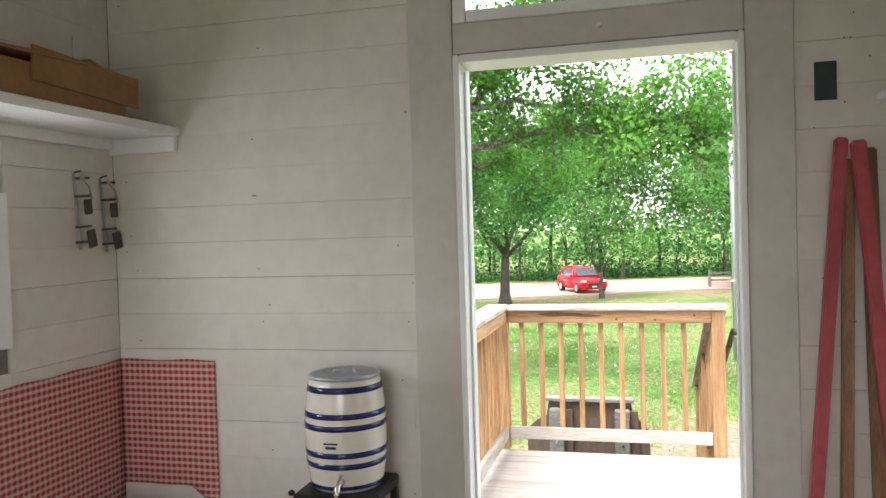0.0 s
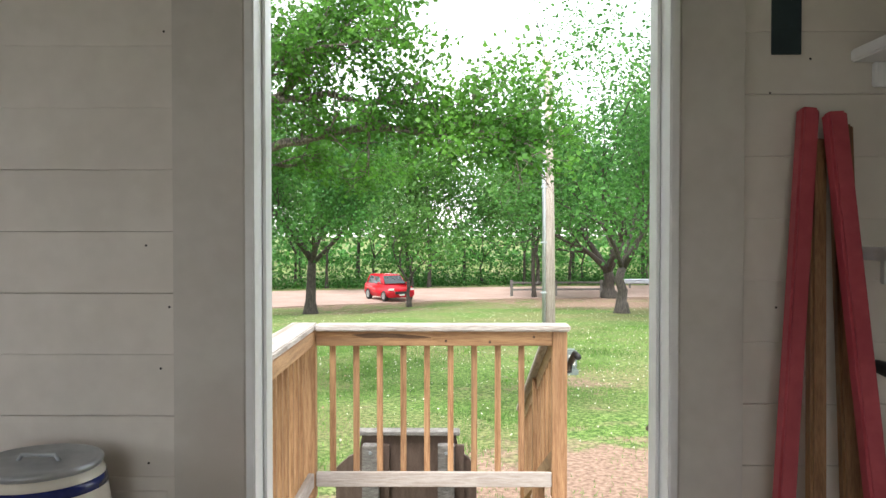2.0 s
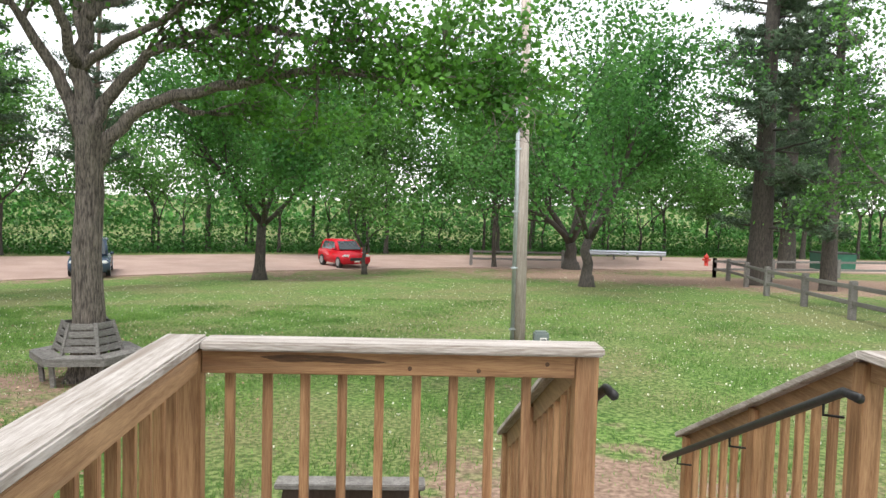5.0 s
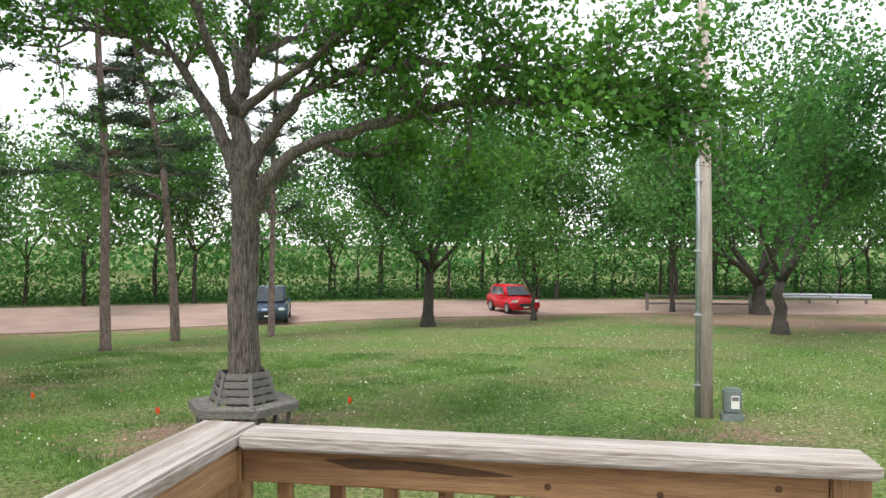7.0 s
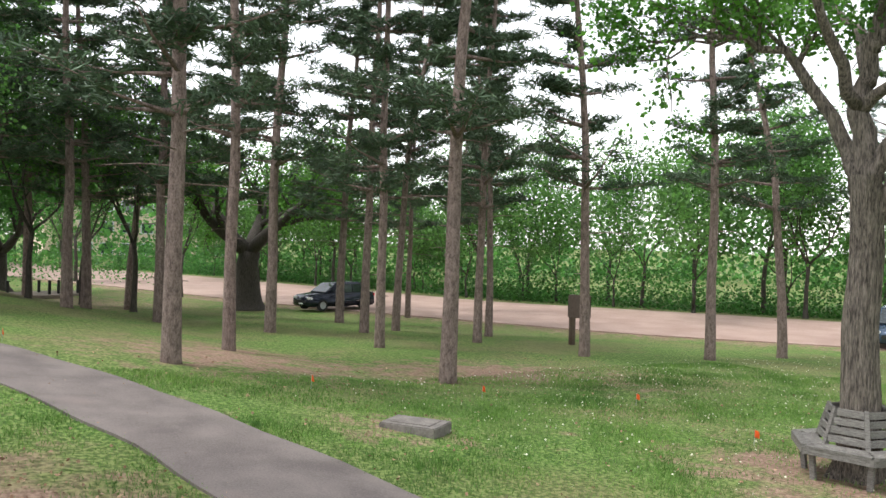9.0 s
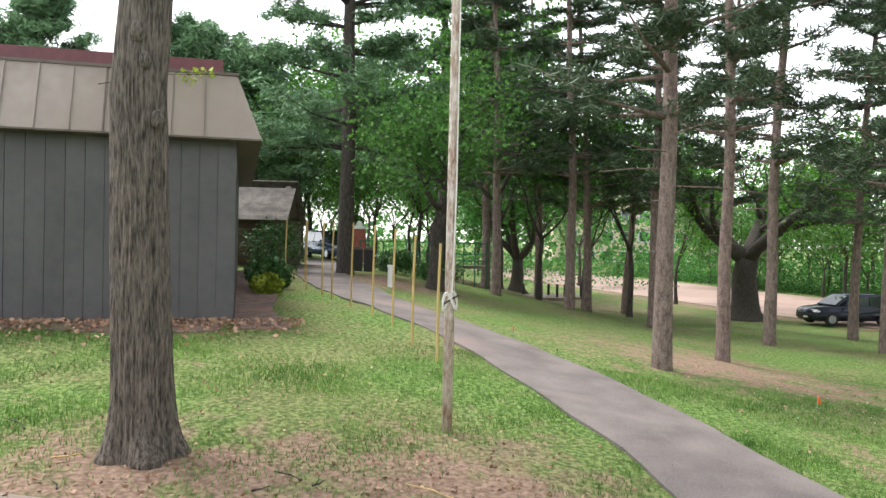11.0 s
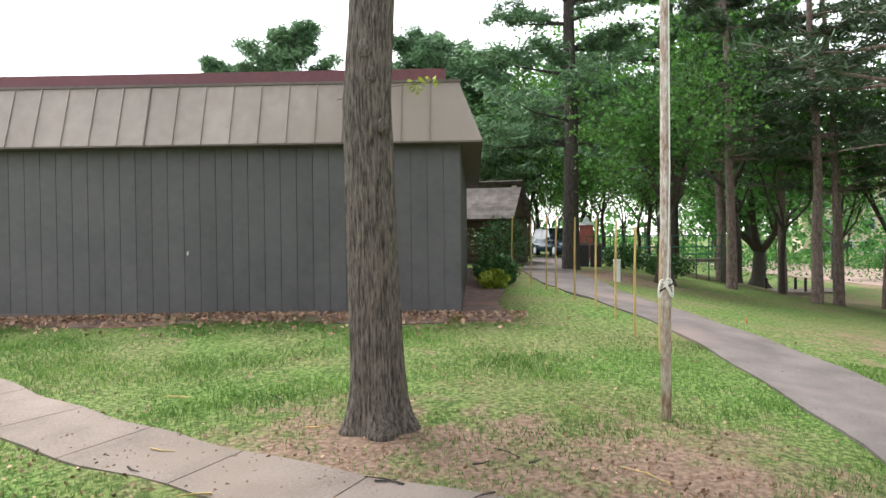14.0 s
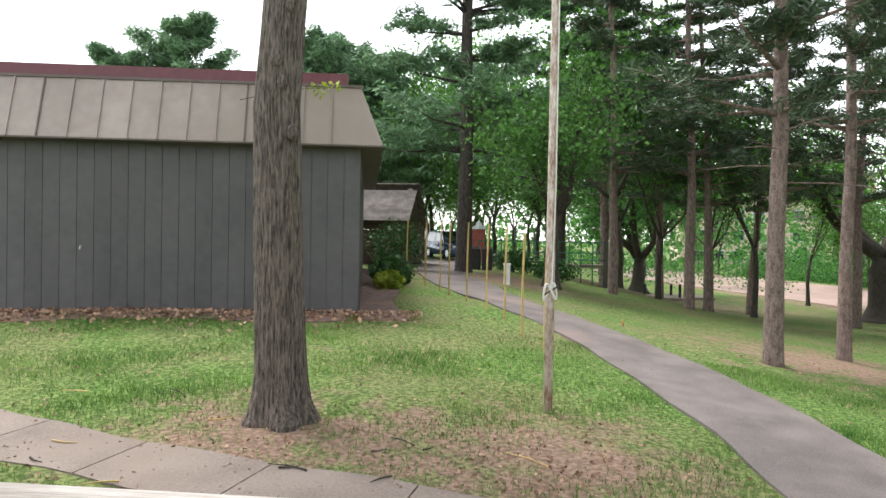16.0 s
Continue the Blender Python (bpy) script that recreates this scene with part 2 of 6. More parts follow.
# red and white check cloth, woven in squares of 2 cm
GINGHAM = bpy.data.materials.new("red_gingham_cloth")
GINGHAM.use_nodes = True
n, l = GINGHAM.node_tree.nodes, GINGHAM.node_tree.links
geo = n.new("ShaderNodeNewGeometry")
sep = n.new("ShaderNodeSeparateXYZ")
l.new(geo.outputs["Position"], sep.inputs[0])


def band(socket):
    s = n.new("ShaderNodeMath")
    s.operation = "MULTIPLY"
    s.inputs[1].default_value = 1 / 0.026
    l.new(socket, s.inputs[0])
    f = n.new("ShaderNodeMath")
    f.operation = "FRACT"
    l.new(s.outputs[0], f.inputs[0])
    g = n.new("ShaderNodeMath")
    g.operation = "GREATER_THAN"
    g.inputs[1].default_value = 0.45
    l.new(f.outputs[0], g.inputs[0])
    return g.outputs[0]


along = n.new("ShaderNodeMath")
along.operation = "ADD"
l.new(sep.outputs["X"], along.inputs[0])
l.new(sep.outputs["Y"], along.inputs[1])
ba, bz = band(along.outputs[0]), band(sep.outputs["Z"])
mixw = n.new("ShaderNodeMath")
mixw.operation = "MULTIPLY_ADD"
mixw.inputs[1].default_value = 0.65
l.new(bz, mixw.inputs[0])
sc = n.new("ShaderNodeMath")
sc.operation = "MULTIPLY"
sc.inputs[1].default_value = 0.35
l.new(ba, sc.inputs[0])
l.new(sc.outputs[0], mixw.inputs[2])
gm = n.new("ShaderNodeMix")
gm.data_type = "RGBA"
gm.inputs[6].default_value, gm.inputs[7].default_value = (0.66, 0.52, 0.46, 1), (0.40, 0.035, 0.05, 1)
l.new(mixw.outputs[0], gm.inputs[0])
l.new(gm.outputs[2], n["Principled BSDF"].inputs["Base Color"])
n["Principled BSDF"].inputs["Roughness"].default_value = 0.9

# lawn with bare earth where the attribute says so
LAWN = bpy.data.materials.new("patchy_lawn")
LAWN.use_nodes = True
n, l = LAWN.node_tree.nodes, LAWN.node_tree.links
geo = n.new("ShaderNodeNewGeometry")


def lawn_noise(scale, detail):
    t = n.new("ShaderNodeTexNoise")
    t.inputs["Scale"].default_value, t.inputs["Detail"].default_value = scale, detail
    l.new(geo.outputs["Position"], t.inputs["Vector"])
    return t.outputs["Fac"]


def lawn_mix(fac, a, b):
    m = n.new("ShaderNodeMix")
    m.data_type = "RGBA"
    l.new(fac, m.inputs[0])
    for s, v in ((m.inputs[6], a), (m.inputs[7], b)):
        if isinstance(v, tuple):
            s.default_value = (*v, 1)
        else:
            l.new(v, s)
    return m.outputs[2]


def lawn_range(v, lo, hi):
    r = n.new("ShaderNodeMapRange")
    r.inputs["From Min"].default_value, r.inputs["From Max"].default_value = lo, hi
    l.new(v, r.inputs["Value"])
    return r.outputs[0]


fine_n, mid_n, wide_n = lawn_noise(16, 9), lawn_noise(2.2, 7), lawn_noise(0.35, 4)
greens = lawn_mix(lawn_range(fine_n, 0.40, 0.60), (0.05, 0.105, 0.022), (0.19, 0.275, 0.08))
greens = lawn_mix(lawn_range(wide_n, 0.4, 0.62), greens, lawn_mix(lawn_range(fine_n, 0.4, 0.6), (0.10, 0.12, 0.045), (0.24, 0.245, 0.105)))
earth = lawn_mix(lawn_range(fine_n, 0.35, 0.65), (0.18, 0.118, 0.085), (0.36, 0.25, 0.185))
bare = n.new("ShaderNodeAttribute")
bare.attribute_name = "bare"
sumb = n.new("ShaderNodeMath")
sumb.operation = "ADD"
l.new(bare.outputs["Fac"], sumb.inputs[0])
l.new(mid_n, sumb.inputs[1])
l.new(lawn_mix(lawn_range(sumb.outputs[0], 0.60, 0.84), greens, earth), n["Principled BSDF"].inputs["Base Color"])
n["Principled BSDF"].inputs["Roughness"].default_value = 0.95
n["Principled BSDF"].inputs["Specular IOR Level"].default_value = 0.15
bp = n.new("ShaderNodeBump")
bp.inputs["Strength"].default_value, bp.inputs["Distance"].default_value = 0.8, 0.05
l.new(fine_n, bp.inputs["Height"])
l.new(bp.outputs[0], n["Principled BSDF"].inputs["Normal"])


# ---- building helpers ----
def thing(name, at, label, category, group="", kind=""):
    ob = new(name)
    ob.location = at
    ob.empty_display_size = 0.1
    return tagged(ob, label, category, group, kind)


def origin(ob):
    v = Vector((0, 0, 0))
    while ob:
        v += Vector(ob.location)
        ob = ob.parent
    return v


def part(name, bm, material, parent, label="", smooth=False):
    """One mesh under a thing or part; bm in world places (or in the thing's own, for one built at the world's origin)."""
    if parent:
        bmesh.ops.translate(bm, verts=bm.verts, vec=-origin(parent))
    me = bpy.data.meshes.new(name)
    if smooth:
        for f in bm.faces:
            f.smooth = True
    bm.to_mesh(me)
    bm.free()
    me.materials.append(material)
    ob = new(name, me)
    ob.parent = parent
    return tagged(ob, label)


def solid(name, bm, material, label, category, kind="", group="", smooth=False):
    return tagged(part(name, bm, material, None, label, smooth), label, category, group, kind)


def box(x0, y0, z0, x1, y1, z1, bevel=0.0, bm=None):
    bm = bm or bmesh.new()
    v = bmesh.ops.create_cube(bm, size=1, matrix=Matrix.Translation(((x0 + x1) / 2, (y0 + y1) / 2, (z0 + z1) / 2)) @ Matrix.Diagonal((x1 - x0, y1 - y0, z1 - z0, 1)))["verts"]
    if bevel:
        bmesh.ops.bevel(bm, geom=list({e for q in v for e in q.link_edges}), offset=bevel, segments=2, affect="EDGES")
    return bm


def beam(p, q, w, h, bevel=0.0, bm=None, up=(0, 0, 1)):
    """A bar of section w (sideways) by h (up) from p to q."""
    bm = bm or bmesh.new()
    p, q = Vector(p), Vector(q)
    d = (q - p).normalized()
    side = d.cross(Vector(up)).normalized()
    over = side.cross(d)
    m = Matrix((side, d, over)).transposed().to_4x4()
    m.translation = (p + q) / 2
    v = bmesh.ops.create_cube(bm, size=1, matrix=m @ Matrix.Diagonal((w, (q - p).length, h, 1)))["verts"]
    if bevel:
        bmesh.ops.bevel(bm, geom=list({e for k in v for e in k.link_edges}), offset=bevel, segments=2, affect="EDGES")
    return bm


def tube_data(points, radii, sides=8, verts=None, faces=None):
    verts = [] if verts is None else verts
    faces = [] if faces is None else faces
    pts = [Vector(p) for p in points]
    ref = Vector((0.31, 0.95, 0.05))
    start = len(verts)
    for i, p in enumerate(pts):
        d = (pts[min(i + 1, len(pts) - 1)] - pts[max(i - 1, 0)]).normalized()
        a = d.cross(ref if abs(d.dot(ref)) < 0.9 else Vector((1, 0, 0))).normalized()
        b = d.cross(a)
        for k in range(sides):
            t = 2 * math.pi * k / sides
            verts.append(tuple(p + (a * math.cos(t) + b * math.sin(t)) * radii[i]))
    for i in range(len(pts) - 1):
        for k in range(sides):
            o = start + i * sides
            faces.append((o + k, o + (k + 1) % sides, o + sides + (k + 1) % sides, o + sides + k))
    faces.append(tuple(range(start + sides - 1, start - 1, -1)))
    faces.append(tuple(range(len(verts) - sides, len(verts))))
    return verts, faces


def from_data(verts, faces):
    me = bpy.data.meshes.new("temp")
    me.from_pydata(verts, [], faces)
    bm = bmesh.new()
    bm.from_mesh(me)
    bpy.data.meshes.remove(me)
    return bm


def tube(points, radii, sides=8):
    if not isinstance(radii, (list, tuple)):
        radii = [radii] * len(points)
    return from_data(*tube_data(points, radii, sides))


def lathe(profile, at, sides=32):
    verts, faces = [], []
    for r, z in profile:
        for k in range(sides):
            t = 2 * math.pi * k / sides
            verts.append((at[0] + r * math.cos(t), at[1] + r * math.sin(t), at[2] + z))
    for i in range(len(profile) - 1):
        for k in range(sides):
            o = i * sides
            faces.append((o + k, o + (k + 1) % sides, o + sides + (k + 1) % sides, o + sides + k))
    faces.append(tuple(range(sides - 1, -1, -1)))
    faces.append(tuple(range(len(verts) - sides, len(verts))))
    return from_data(verts, faces)


def prism(outline, axis, a, b):
    """A flat outline of (u, v) given thickness from a to b along axis x (u=y, v=z) or y (u=x, v=z)."""
    place = (lambda u, v, w: (w, u, v)) if axis == "x" else (lambda u, v, w: (u, w, v))
    k = len(outline)
    verts = [place(u, v, a) for u, v in outline] + [place(u, v, b) for u, v in outline]
    faces = [tuple(range(k)), tuple(range(2 * k - 1, k - 1, -1))]
    faces += [(i, k + i, k + (i + 1) % k, (i + 1) % k) for i in range(k)]
    bm = from_data(verts, faces)
    bmesh.ops.recalc_face_normals(bm, faces=bm.faces)
    return bm


def cards_mesh(name, centres, size, material, seed, shape="leaf", flat=0.0):
    """Many small leaves or needles, each a folded blade of four corners, in one mesh."""
    rng = np.random.default_rng(seed)
    c = np.asarray(centres, float)
    k = len(c)
    d = rng.normal(size=(k, 3))
    d[:, 2] *= 1 - flat
    d /= np.linalg.norm(d, axis=1, keepdims=True)
    e = np.cross(d, rng.normal(size=(k, 3)))
    e /= np.linalg.norm(e, axis=1, keepdims=True)
    n3 = np.cross(d, e)
    s = size * rng.uniform(0.6, 1.35, (k, 1))
    wide = 0.42 if shape == "leaf" else 0.07
    v = np.stack([c - d * s * 0.5, c + e * s * wide + n3 * s * 0.12, c + d * s * 0.5, c - e * s * wide + n3 * s * 0.12], 1).reshape(-1, 3)
    me = bpy.data.meshes.new(name)
    me.vertices.add(4 * k)
    me.vertices.foreach_set("co", v.ravel())
    me.loops.add(6 * k)
    base = np.arange(k)[:, None] * 4
    me.loops.foreach_set("vertex_index", (base + np.array([0, 1, 2, 0, 2, 3])).ravel())
    me.polygons.add(2 * k)
    me.polygons.foreach_set("loop_start", np.arange(2 * k) * 3)
    me.update(calc_edges=True)
    me.materials.append(material)
    return me


def part_mesh(name, me, parent, label=""):
    ob = new(name, me)
    ob.parent = parent
    return tagged(ob, label)


# ---- ground ----
def ground_z(x, y):
    line = 43 + np.where(x < 0, 0.6 * x, 0.15 * x)
    front = np.interp(y - line + 43, (5, 14, 28, 36, 43, 60), (-0.95, -1.1, -1.5, -1.85, -2.3, -2.35))
    return front + np.interp(-x, (1.5, 8, 15, 30, 60), (0, 0.5, 1.05, 1.5, 1.8)) * np.clip(1 - (y - 3) / 10, 0, 1)


def gz(x, y):
    return float(ground_z(np.array(float(x)), np.array(float(y))))


def smooth_line(points, step):
    """Points along a soft curve through the given ones."""
    p = np.array(points, float)
    s = np.r_[0, np.cumsum(np.hypot(*np.diff(p[:, :2], axis=0).T))]
    q = np.arange(0, s[-1], step)
    out = np.stack([np.interp(q, s, p[:, i]) for i in range(p.shape[1])], 1)
    for _ in range(6):
        out[1:-1] = (out[:-2] + 2 * out[1:-1] + out[2:]) / 4
    return out


road_near = [(-110, 6), (-60, 20), (-40, 25), (-23, 32), (-9, 42), (3, 47.5), (15, 49), (60, 52), (140, 56)]
road_far = [(-110, 20), (-75, 31), (-40, 39), (-28, 46), (-12, 54), (3, 58), (20, 61), (60, 64), (140, 68)]
path_line = smooth_line([(-42, -0.4), (-34, 0.2), (-26, 1.2), (-20, 2.9), (-16.5, 4.7), (-13, 6.1), (-9.7, 6.9), (-7, 7.25), (-4.5, 7.3), (-2.8, 7.2)], 0.5)
walk_line = smooth_line([(-13.2, -13.5), (-10.3, -7.7), (-8.45, -3.9), (-7.2, -1.4), (-6.6, 0.5), (-6.15, 2.1), (-5.9, 3.6), (-5.75, 5.2), (-5.7, 6.4)], 0.35)


def near_line(x, y, line):
    d = np.full(np.shape(x), 1e9)
    for px, py in line:
        d = np.minimum(d, np.hypot(x - px, y - py))
    return d


axis_x = np.unique(np.r_[np.linspace(-900, -70, 12), np.arange(-70, -24, 2.0), np.arange(-24, 8, 0.5), np.arange(8, 60, 2.0), np.linspace(60, 900, 12)])
axis_y = np.unique(np.r_[np.linspace(-900, -40, 10), np.arange(-40, -8, 2.0), np.arange(-8, 26, 0.5), np.arange(26, 80, 2.0), np.linspace(80, 900, 12)])
gx, gy = np.meshgrid(axis_x, axis_y)
gzz = ground_z(gx, gy) + 0.02 * np.sin(gx * 1.7 + 0.6 * gy) * np.cos(gy * 1.3) * (np.hypot(gx, gy) < 40)


def spot(x, y, r):
    return np.clip(1 - np.hypot(gx - x, gy - y) / r, 0, 1)


bare_v = 0.46 * spot(-7.5, 1.6, 2.3) + 0.46 * spot(-7.4, 4.4, 2.3) + 0.5 * spot(-5.2, 13.6, 2.6) + 0.6 * spot(1.4, 8.6, 2.6) + 0.35 * spot(-1.2, 7.4, 2.4) + 0.45 * spot(-16.5, 10.5, 4.5) + 0.3 * spot(-12, 17.5, 3.0) + 0.3 * spot(2.0, 14.5, 1.6) + 0.4 * spot(-14.5, 15.5, 3) + 0.35 * spot(-9.2, 9.8, 1.6)
bare_v += 0.8 * spot(19, 36, 10) + 0.6 * spot(9, 42, 9) + 0.3 * spot(-4, 39, 6) + 0.5 * spot(-26, 3, 4) + 0.35 * spot(-45, 10, 14)
bare_v += 0.25 * (np.abs(np.interp(gx, [p[0] for p in road_near], [p[1] for p in road_near]) - gy) < 1.6)
ny, nx = gx.shape
gme = bpy.data.meshes.new("ground")
gme.from_pydata(np.stack([gx, gy, gzz], -1).reshape(-1, 3).tolist(), [], [(j * nx + i, j * nx + i + 1, (j + 1) * nx + i + 1, (j + 1) * nx + i) for j in range(ny - 1) for i in range(nx - 1)])
gme.polygons.foreach_set("use_smooth", [True] * len(gme.polygons))
gme.attributes.new("bare", "FLOAT", "POINT").data.foreach_set("value", np.clip(bare_v, 0, 0.6).ravel())
gme.materials.append(LAWN)
tagged(new("ground", gme), "patchy green lawn with bare brown earth", "lawn", kind="structure")


def strip(left, right, lift, thick=0.06):
    verts, faces = [], []
    k = len(left)
    for (a, b), (c, d) in zip(left, right):
        for i in range(7):
            u = i / 6
            x, y = a + (c - a) * u, b + (d - b) * u
            verts.append((x, y, gz(x, y) + lift))
    for i in range(k - 1):
        for j in range(6):
            faces.append((i * 7 + j, i * 7 + j + 1, (i + 1) * 7 + j + 1, (i + 1) * 7 + j))
    bm = from_data(verts, faces)
    ext = bmesh.ops.extrude_face_region(bm, geom=list(bm.faces))
    bmesh.ops.translate(bm, verts=[e for e in ext["geom"] if isinstance(e, bmesh.types.BMVert)], vec=(0, 0, -thick))
    bmesh.ops.recalc_face_normals(bm, faces=bm.faces)
    return bm


rx = np.arange(-110, 141, 2.5)
near_y = np.interp(rx, [p[0] for p in road_near], [p[1] for p in road_near])
far_y = np.interp(rx, [p[0] for p in road_far], [p[1] for p in road_far])
solid("road", strip(list(zip(rx, near_y)), list(zip(rx, far_y)), 0.05), ROADM, "pinkish worn asphalt park road", "road", "structure")


def sides(line, half):
    d = np.gradient(line[:, :2], axis=0)
    d /= np.linalg.norm(d, axis=1, keepdims=True)
    nrm = np.stack([-d[:, 1], d[:, 0]], 1)
    wob = half + 0.06 * np.sin(np.arange(len(line)) * 0.9)[:, None] * np.cos(np.arange(len(line)) * 0.37)[:, None]
    return (line[:, :2] + nrm * wob).tolist(), (line[:, :2] - nrm * wob).tolist()


pl_l, pl_r = sides(path_line, 0.85)
solid("pavement", strip(pl_l, pl_r, 0.035), PATHM, "worn grey asphalt footpath through the lawn", "path", "structure")
walk_paving = thing("pavement", (0, 0, 0), "pinkish concrete slab walk with joints", "path", "", "structure")
wl_l, wl_r = sides(walk_line, 0.48)
for i in range(0, len(wl_l) - 5, 4):
    a = strip(wl_l[i:i + 5], wl_r[i:i + 5], 0.03)
    c = Vector((*walk_line[i + 2][:2], gz(*walk_line[i + 2][:2])))
    bmesh.ops.scale(a, vec=(0.988, 0.988, 1), verts=a.verts, space=Matrix.Translation(-c))
    part("slab", a, CONC, walk_paving)

# ---- the small house ----
X0, X1, YB, YF, CEIL = -2.17, 1.08, -3.0, 1.98, 3.0
DL, DR, DT = -0.685, 0.332, 2.315


def wall(name, boxes, material, label):
    bm = bmesh.new()
    for b in boxes:
        box(*b, bm=bm)
    return solid(name, bm, material, label, "wall", "structure")


wall_front = wall("wall_front", [(X0 - 0.2, YF + 0.015, -0.9, DL, YF + 0.14, 3.2), (DR, YF + 0.015, -0.9, X1 + 0.2, YF + 0.14, 3.2), (DL, YF + 0.015, 2.84, DR, YF + 0.14, 3.2), (DL, YF + 0.015, -0.9, DR, YF + 0.14, -0.03)], GROOVE, "white painted horizontal board wall with a doorway")
wall_left = wall("wall_left", [(X0 - 0.19, YB - 0.14, -0.9, X0 - 0.015, 0.76, 3.2), (X0 - 0.19, 1.32, -0.9, X0 - 0.015, YF + 0.015, 3.2), (X0 - 0.19, 0.76, -0.9, X0 - 0.015, 1.32, 1.34), (X0 - 0.19, 0.76, 1.80, X0 - 0.015, 1.32, 3.2)], GROOVE, "white painted board wall with a small window")
wall_right = wall("wall_right", [(X1 + 0.015, YB - 0.14, -0.9, X1 + 0.19, YF + 0.015, 3.2)], GROOVE, "white painted board wall")
# the back wall is out of view; its opening is invented for the fill lamp
wall_back = wall("wall_back", [(X0 - 0.015, YB - 0.14, -0.9, -1.3, YB - 0.015, 3.2), (0.3, YB - 0.14, -0.9, X1 + 0.015, YB - 0.015, 3.2), (-1.3, YB - 0.14, -0.9, 0.3, YB - 0.015, 1.0), (-1.3, YB - 0.14, 2.2, 0.3, YB - 0.015, 3.2)], GROOVE, "white painted board wall with an added unseen light opening")
solid("ceiling", box(X0 - 0.19, YB - 0.14, 3.2, X1 + 0.19, YF + 0.14, 3.3), PLASTER, "plain white ceiling", "ceiling", "structure")
roof = solid("roof", prism([(YB - 0.5, 3.3), (YF + 0.18, 3.3), ((YB + YF) / 2, 4.6)], "x", X0 - 0.45, X1 + 0.45), SHINGLE, "grey shingled gable roof", "roof", "structure")
cladding = solid("trim", box(X0 - 0.215, YF + 0.142, -0.9, DL - 0.1, YF + 0.165, 3.2), FRAMEW, "white painted outside boards", "siding", "structure")
solid("trim", box(DR + 0.1, YF + 0.142, -0.9, X1 + 0.2, YF + 0.165, 3.2), FRAMEW, "white painted outside boards", "siding", "structure")

# door frame, wide grey trim and transom
door = thing("door_1", (-0.17, YF, 0), "white painted open doorway frame with worn edges", "door frame", "", "structure")
part("jamb", box(DL, YF - 0.02, 0, DL + 0.022, YF + 0.17, DT, 0.004), FRAMEW, door)
part("jamb", box(DR - 0.022, YF - 0.02, 0, DR, YF + 0.17, DT, 0.004), FRAMEW, door)
part("stop", box(DL + 0.023, YF + 0.06, 0, DL + 0.031, YF + 0.10, DT - 0.05, 0.003), FRAMEW, door)
part("stop", box(DR - 0.031, YF + 0.06, 0, DR - 0.023, YF + 0.10, DT - 0.05, 0.003), FRAMEW, door)
part("head", box(DL + 0.023, YF - 0.018, DT - 0.03, DR - 0.023, YF + 0.168, DT - 0.001, 0.004), FRAMEW, door)
part("threshold", box(DL, YF - 0.02, -0.03, DR, YF + 0.17, 0.012, 0.005), OLDWOOD, door, "worn grey wooden threshold")
for a, b, nm in ((DL - 0.172, DL - 0.002, "trim"), (DR + 0.002, DR + 0.155, "trim")):
    solid(nm, box(a, YF - 0.012, 0, b, YF + 0.02, 3.2, 0.003), TRIM, "wide flat grey-white door trim board", "trim", "structure")
solid("trim", box(DL, YF - 0.010, DT + 0.003, DR, YF + 0.16, DT + 0.115, 0.003), TRIM, "grey-white head board over the doorway", "trim", "structure")
solid("baseboard", box(X0 + 0.002, YF - 0.016, 0, DL - 0.175, YF, 0.14, 0.003), TRIM, "grey-white baseboard", "baseboard", "structure")
tr = thing("window_1", (-0.17, YF, DT + 0.12), "white transom window with three panes over the doorway", "window", "", "structure")
z0, z1 = DT + 0.118, 2.838
part("window_frame", box(DL, YF - 0.005, z0, DL + 0.05, YF + 0.12, z1, 0.003), FRAMEW, tr)
part("window_frame", box(DR - 0.05, YF - 0.005, z0, DR, YF + 0.12, z1, 0.003), FRAMEW, tr)
part("window_frame", box(DL + 0.051, YF - 0.003, z0, DR - 0.051, YF + 0.118, z0 + 0.045, 0.003), FRAMEW, tr)
part("window_frame", box(DL + 0.051, YF - 0.003, z1 - 0.045, DR - 0.051, YF + 0.118, z1, 0.003), FRAMEW, tr)
for k in range(3):
    a = DL + 0.05 + k * 0.3053
    if k:
        part("muntin", box(a - 0.011, YF + 0.02, z0 + 0.045, a + 0.011, YF + 0.08, z1 - 0.045, 0.003), FRAMEW, tr)
    pane = part("pane", box(a + 0.012, YF + 0.045, z0 + 0.046, a + 0.293, YF + 0.049, z1 - 0.046), GLASS, tr)
    pane.visible_shadow = False
part("catch", tube([(-0.15, YF - 0.012, DT + 0.06), (-0.15, YF - 0.03, DT + 0.06)], 0.008), FRAMEW, tr, "painted round catch")

win = thing("window_2", (X0, 1.04, 1.34), "small white framed wall window", "window", "", "structure")
for b in ((X0 - 0.012, 0.70, 1.30, X0 + 0.02, 0.77, 1.84), (X0 - 0.012, 1.31, 1.30, X0 + 0.02, 1.385, 1.84), (X0 - 0.012, 0.771, 1.30, X0 + 0.02, 1.309, 1.355), (X0 - 0.012, 0.771, 1.785, X0 + 0.02, 1.309, 1.84)):
    part("window_frame", box(*b, 0.003), FRAMEW, win)
wp = part("pane", box(X0 - 0.10, 0.76, 1.34, X0 - 0.096, 1.32, 1.80), GLASS, win)
wp.visible_shadow = False

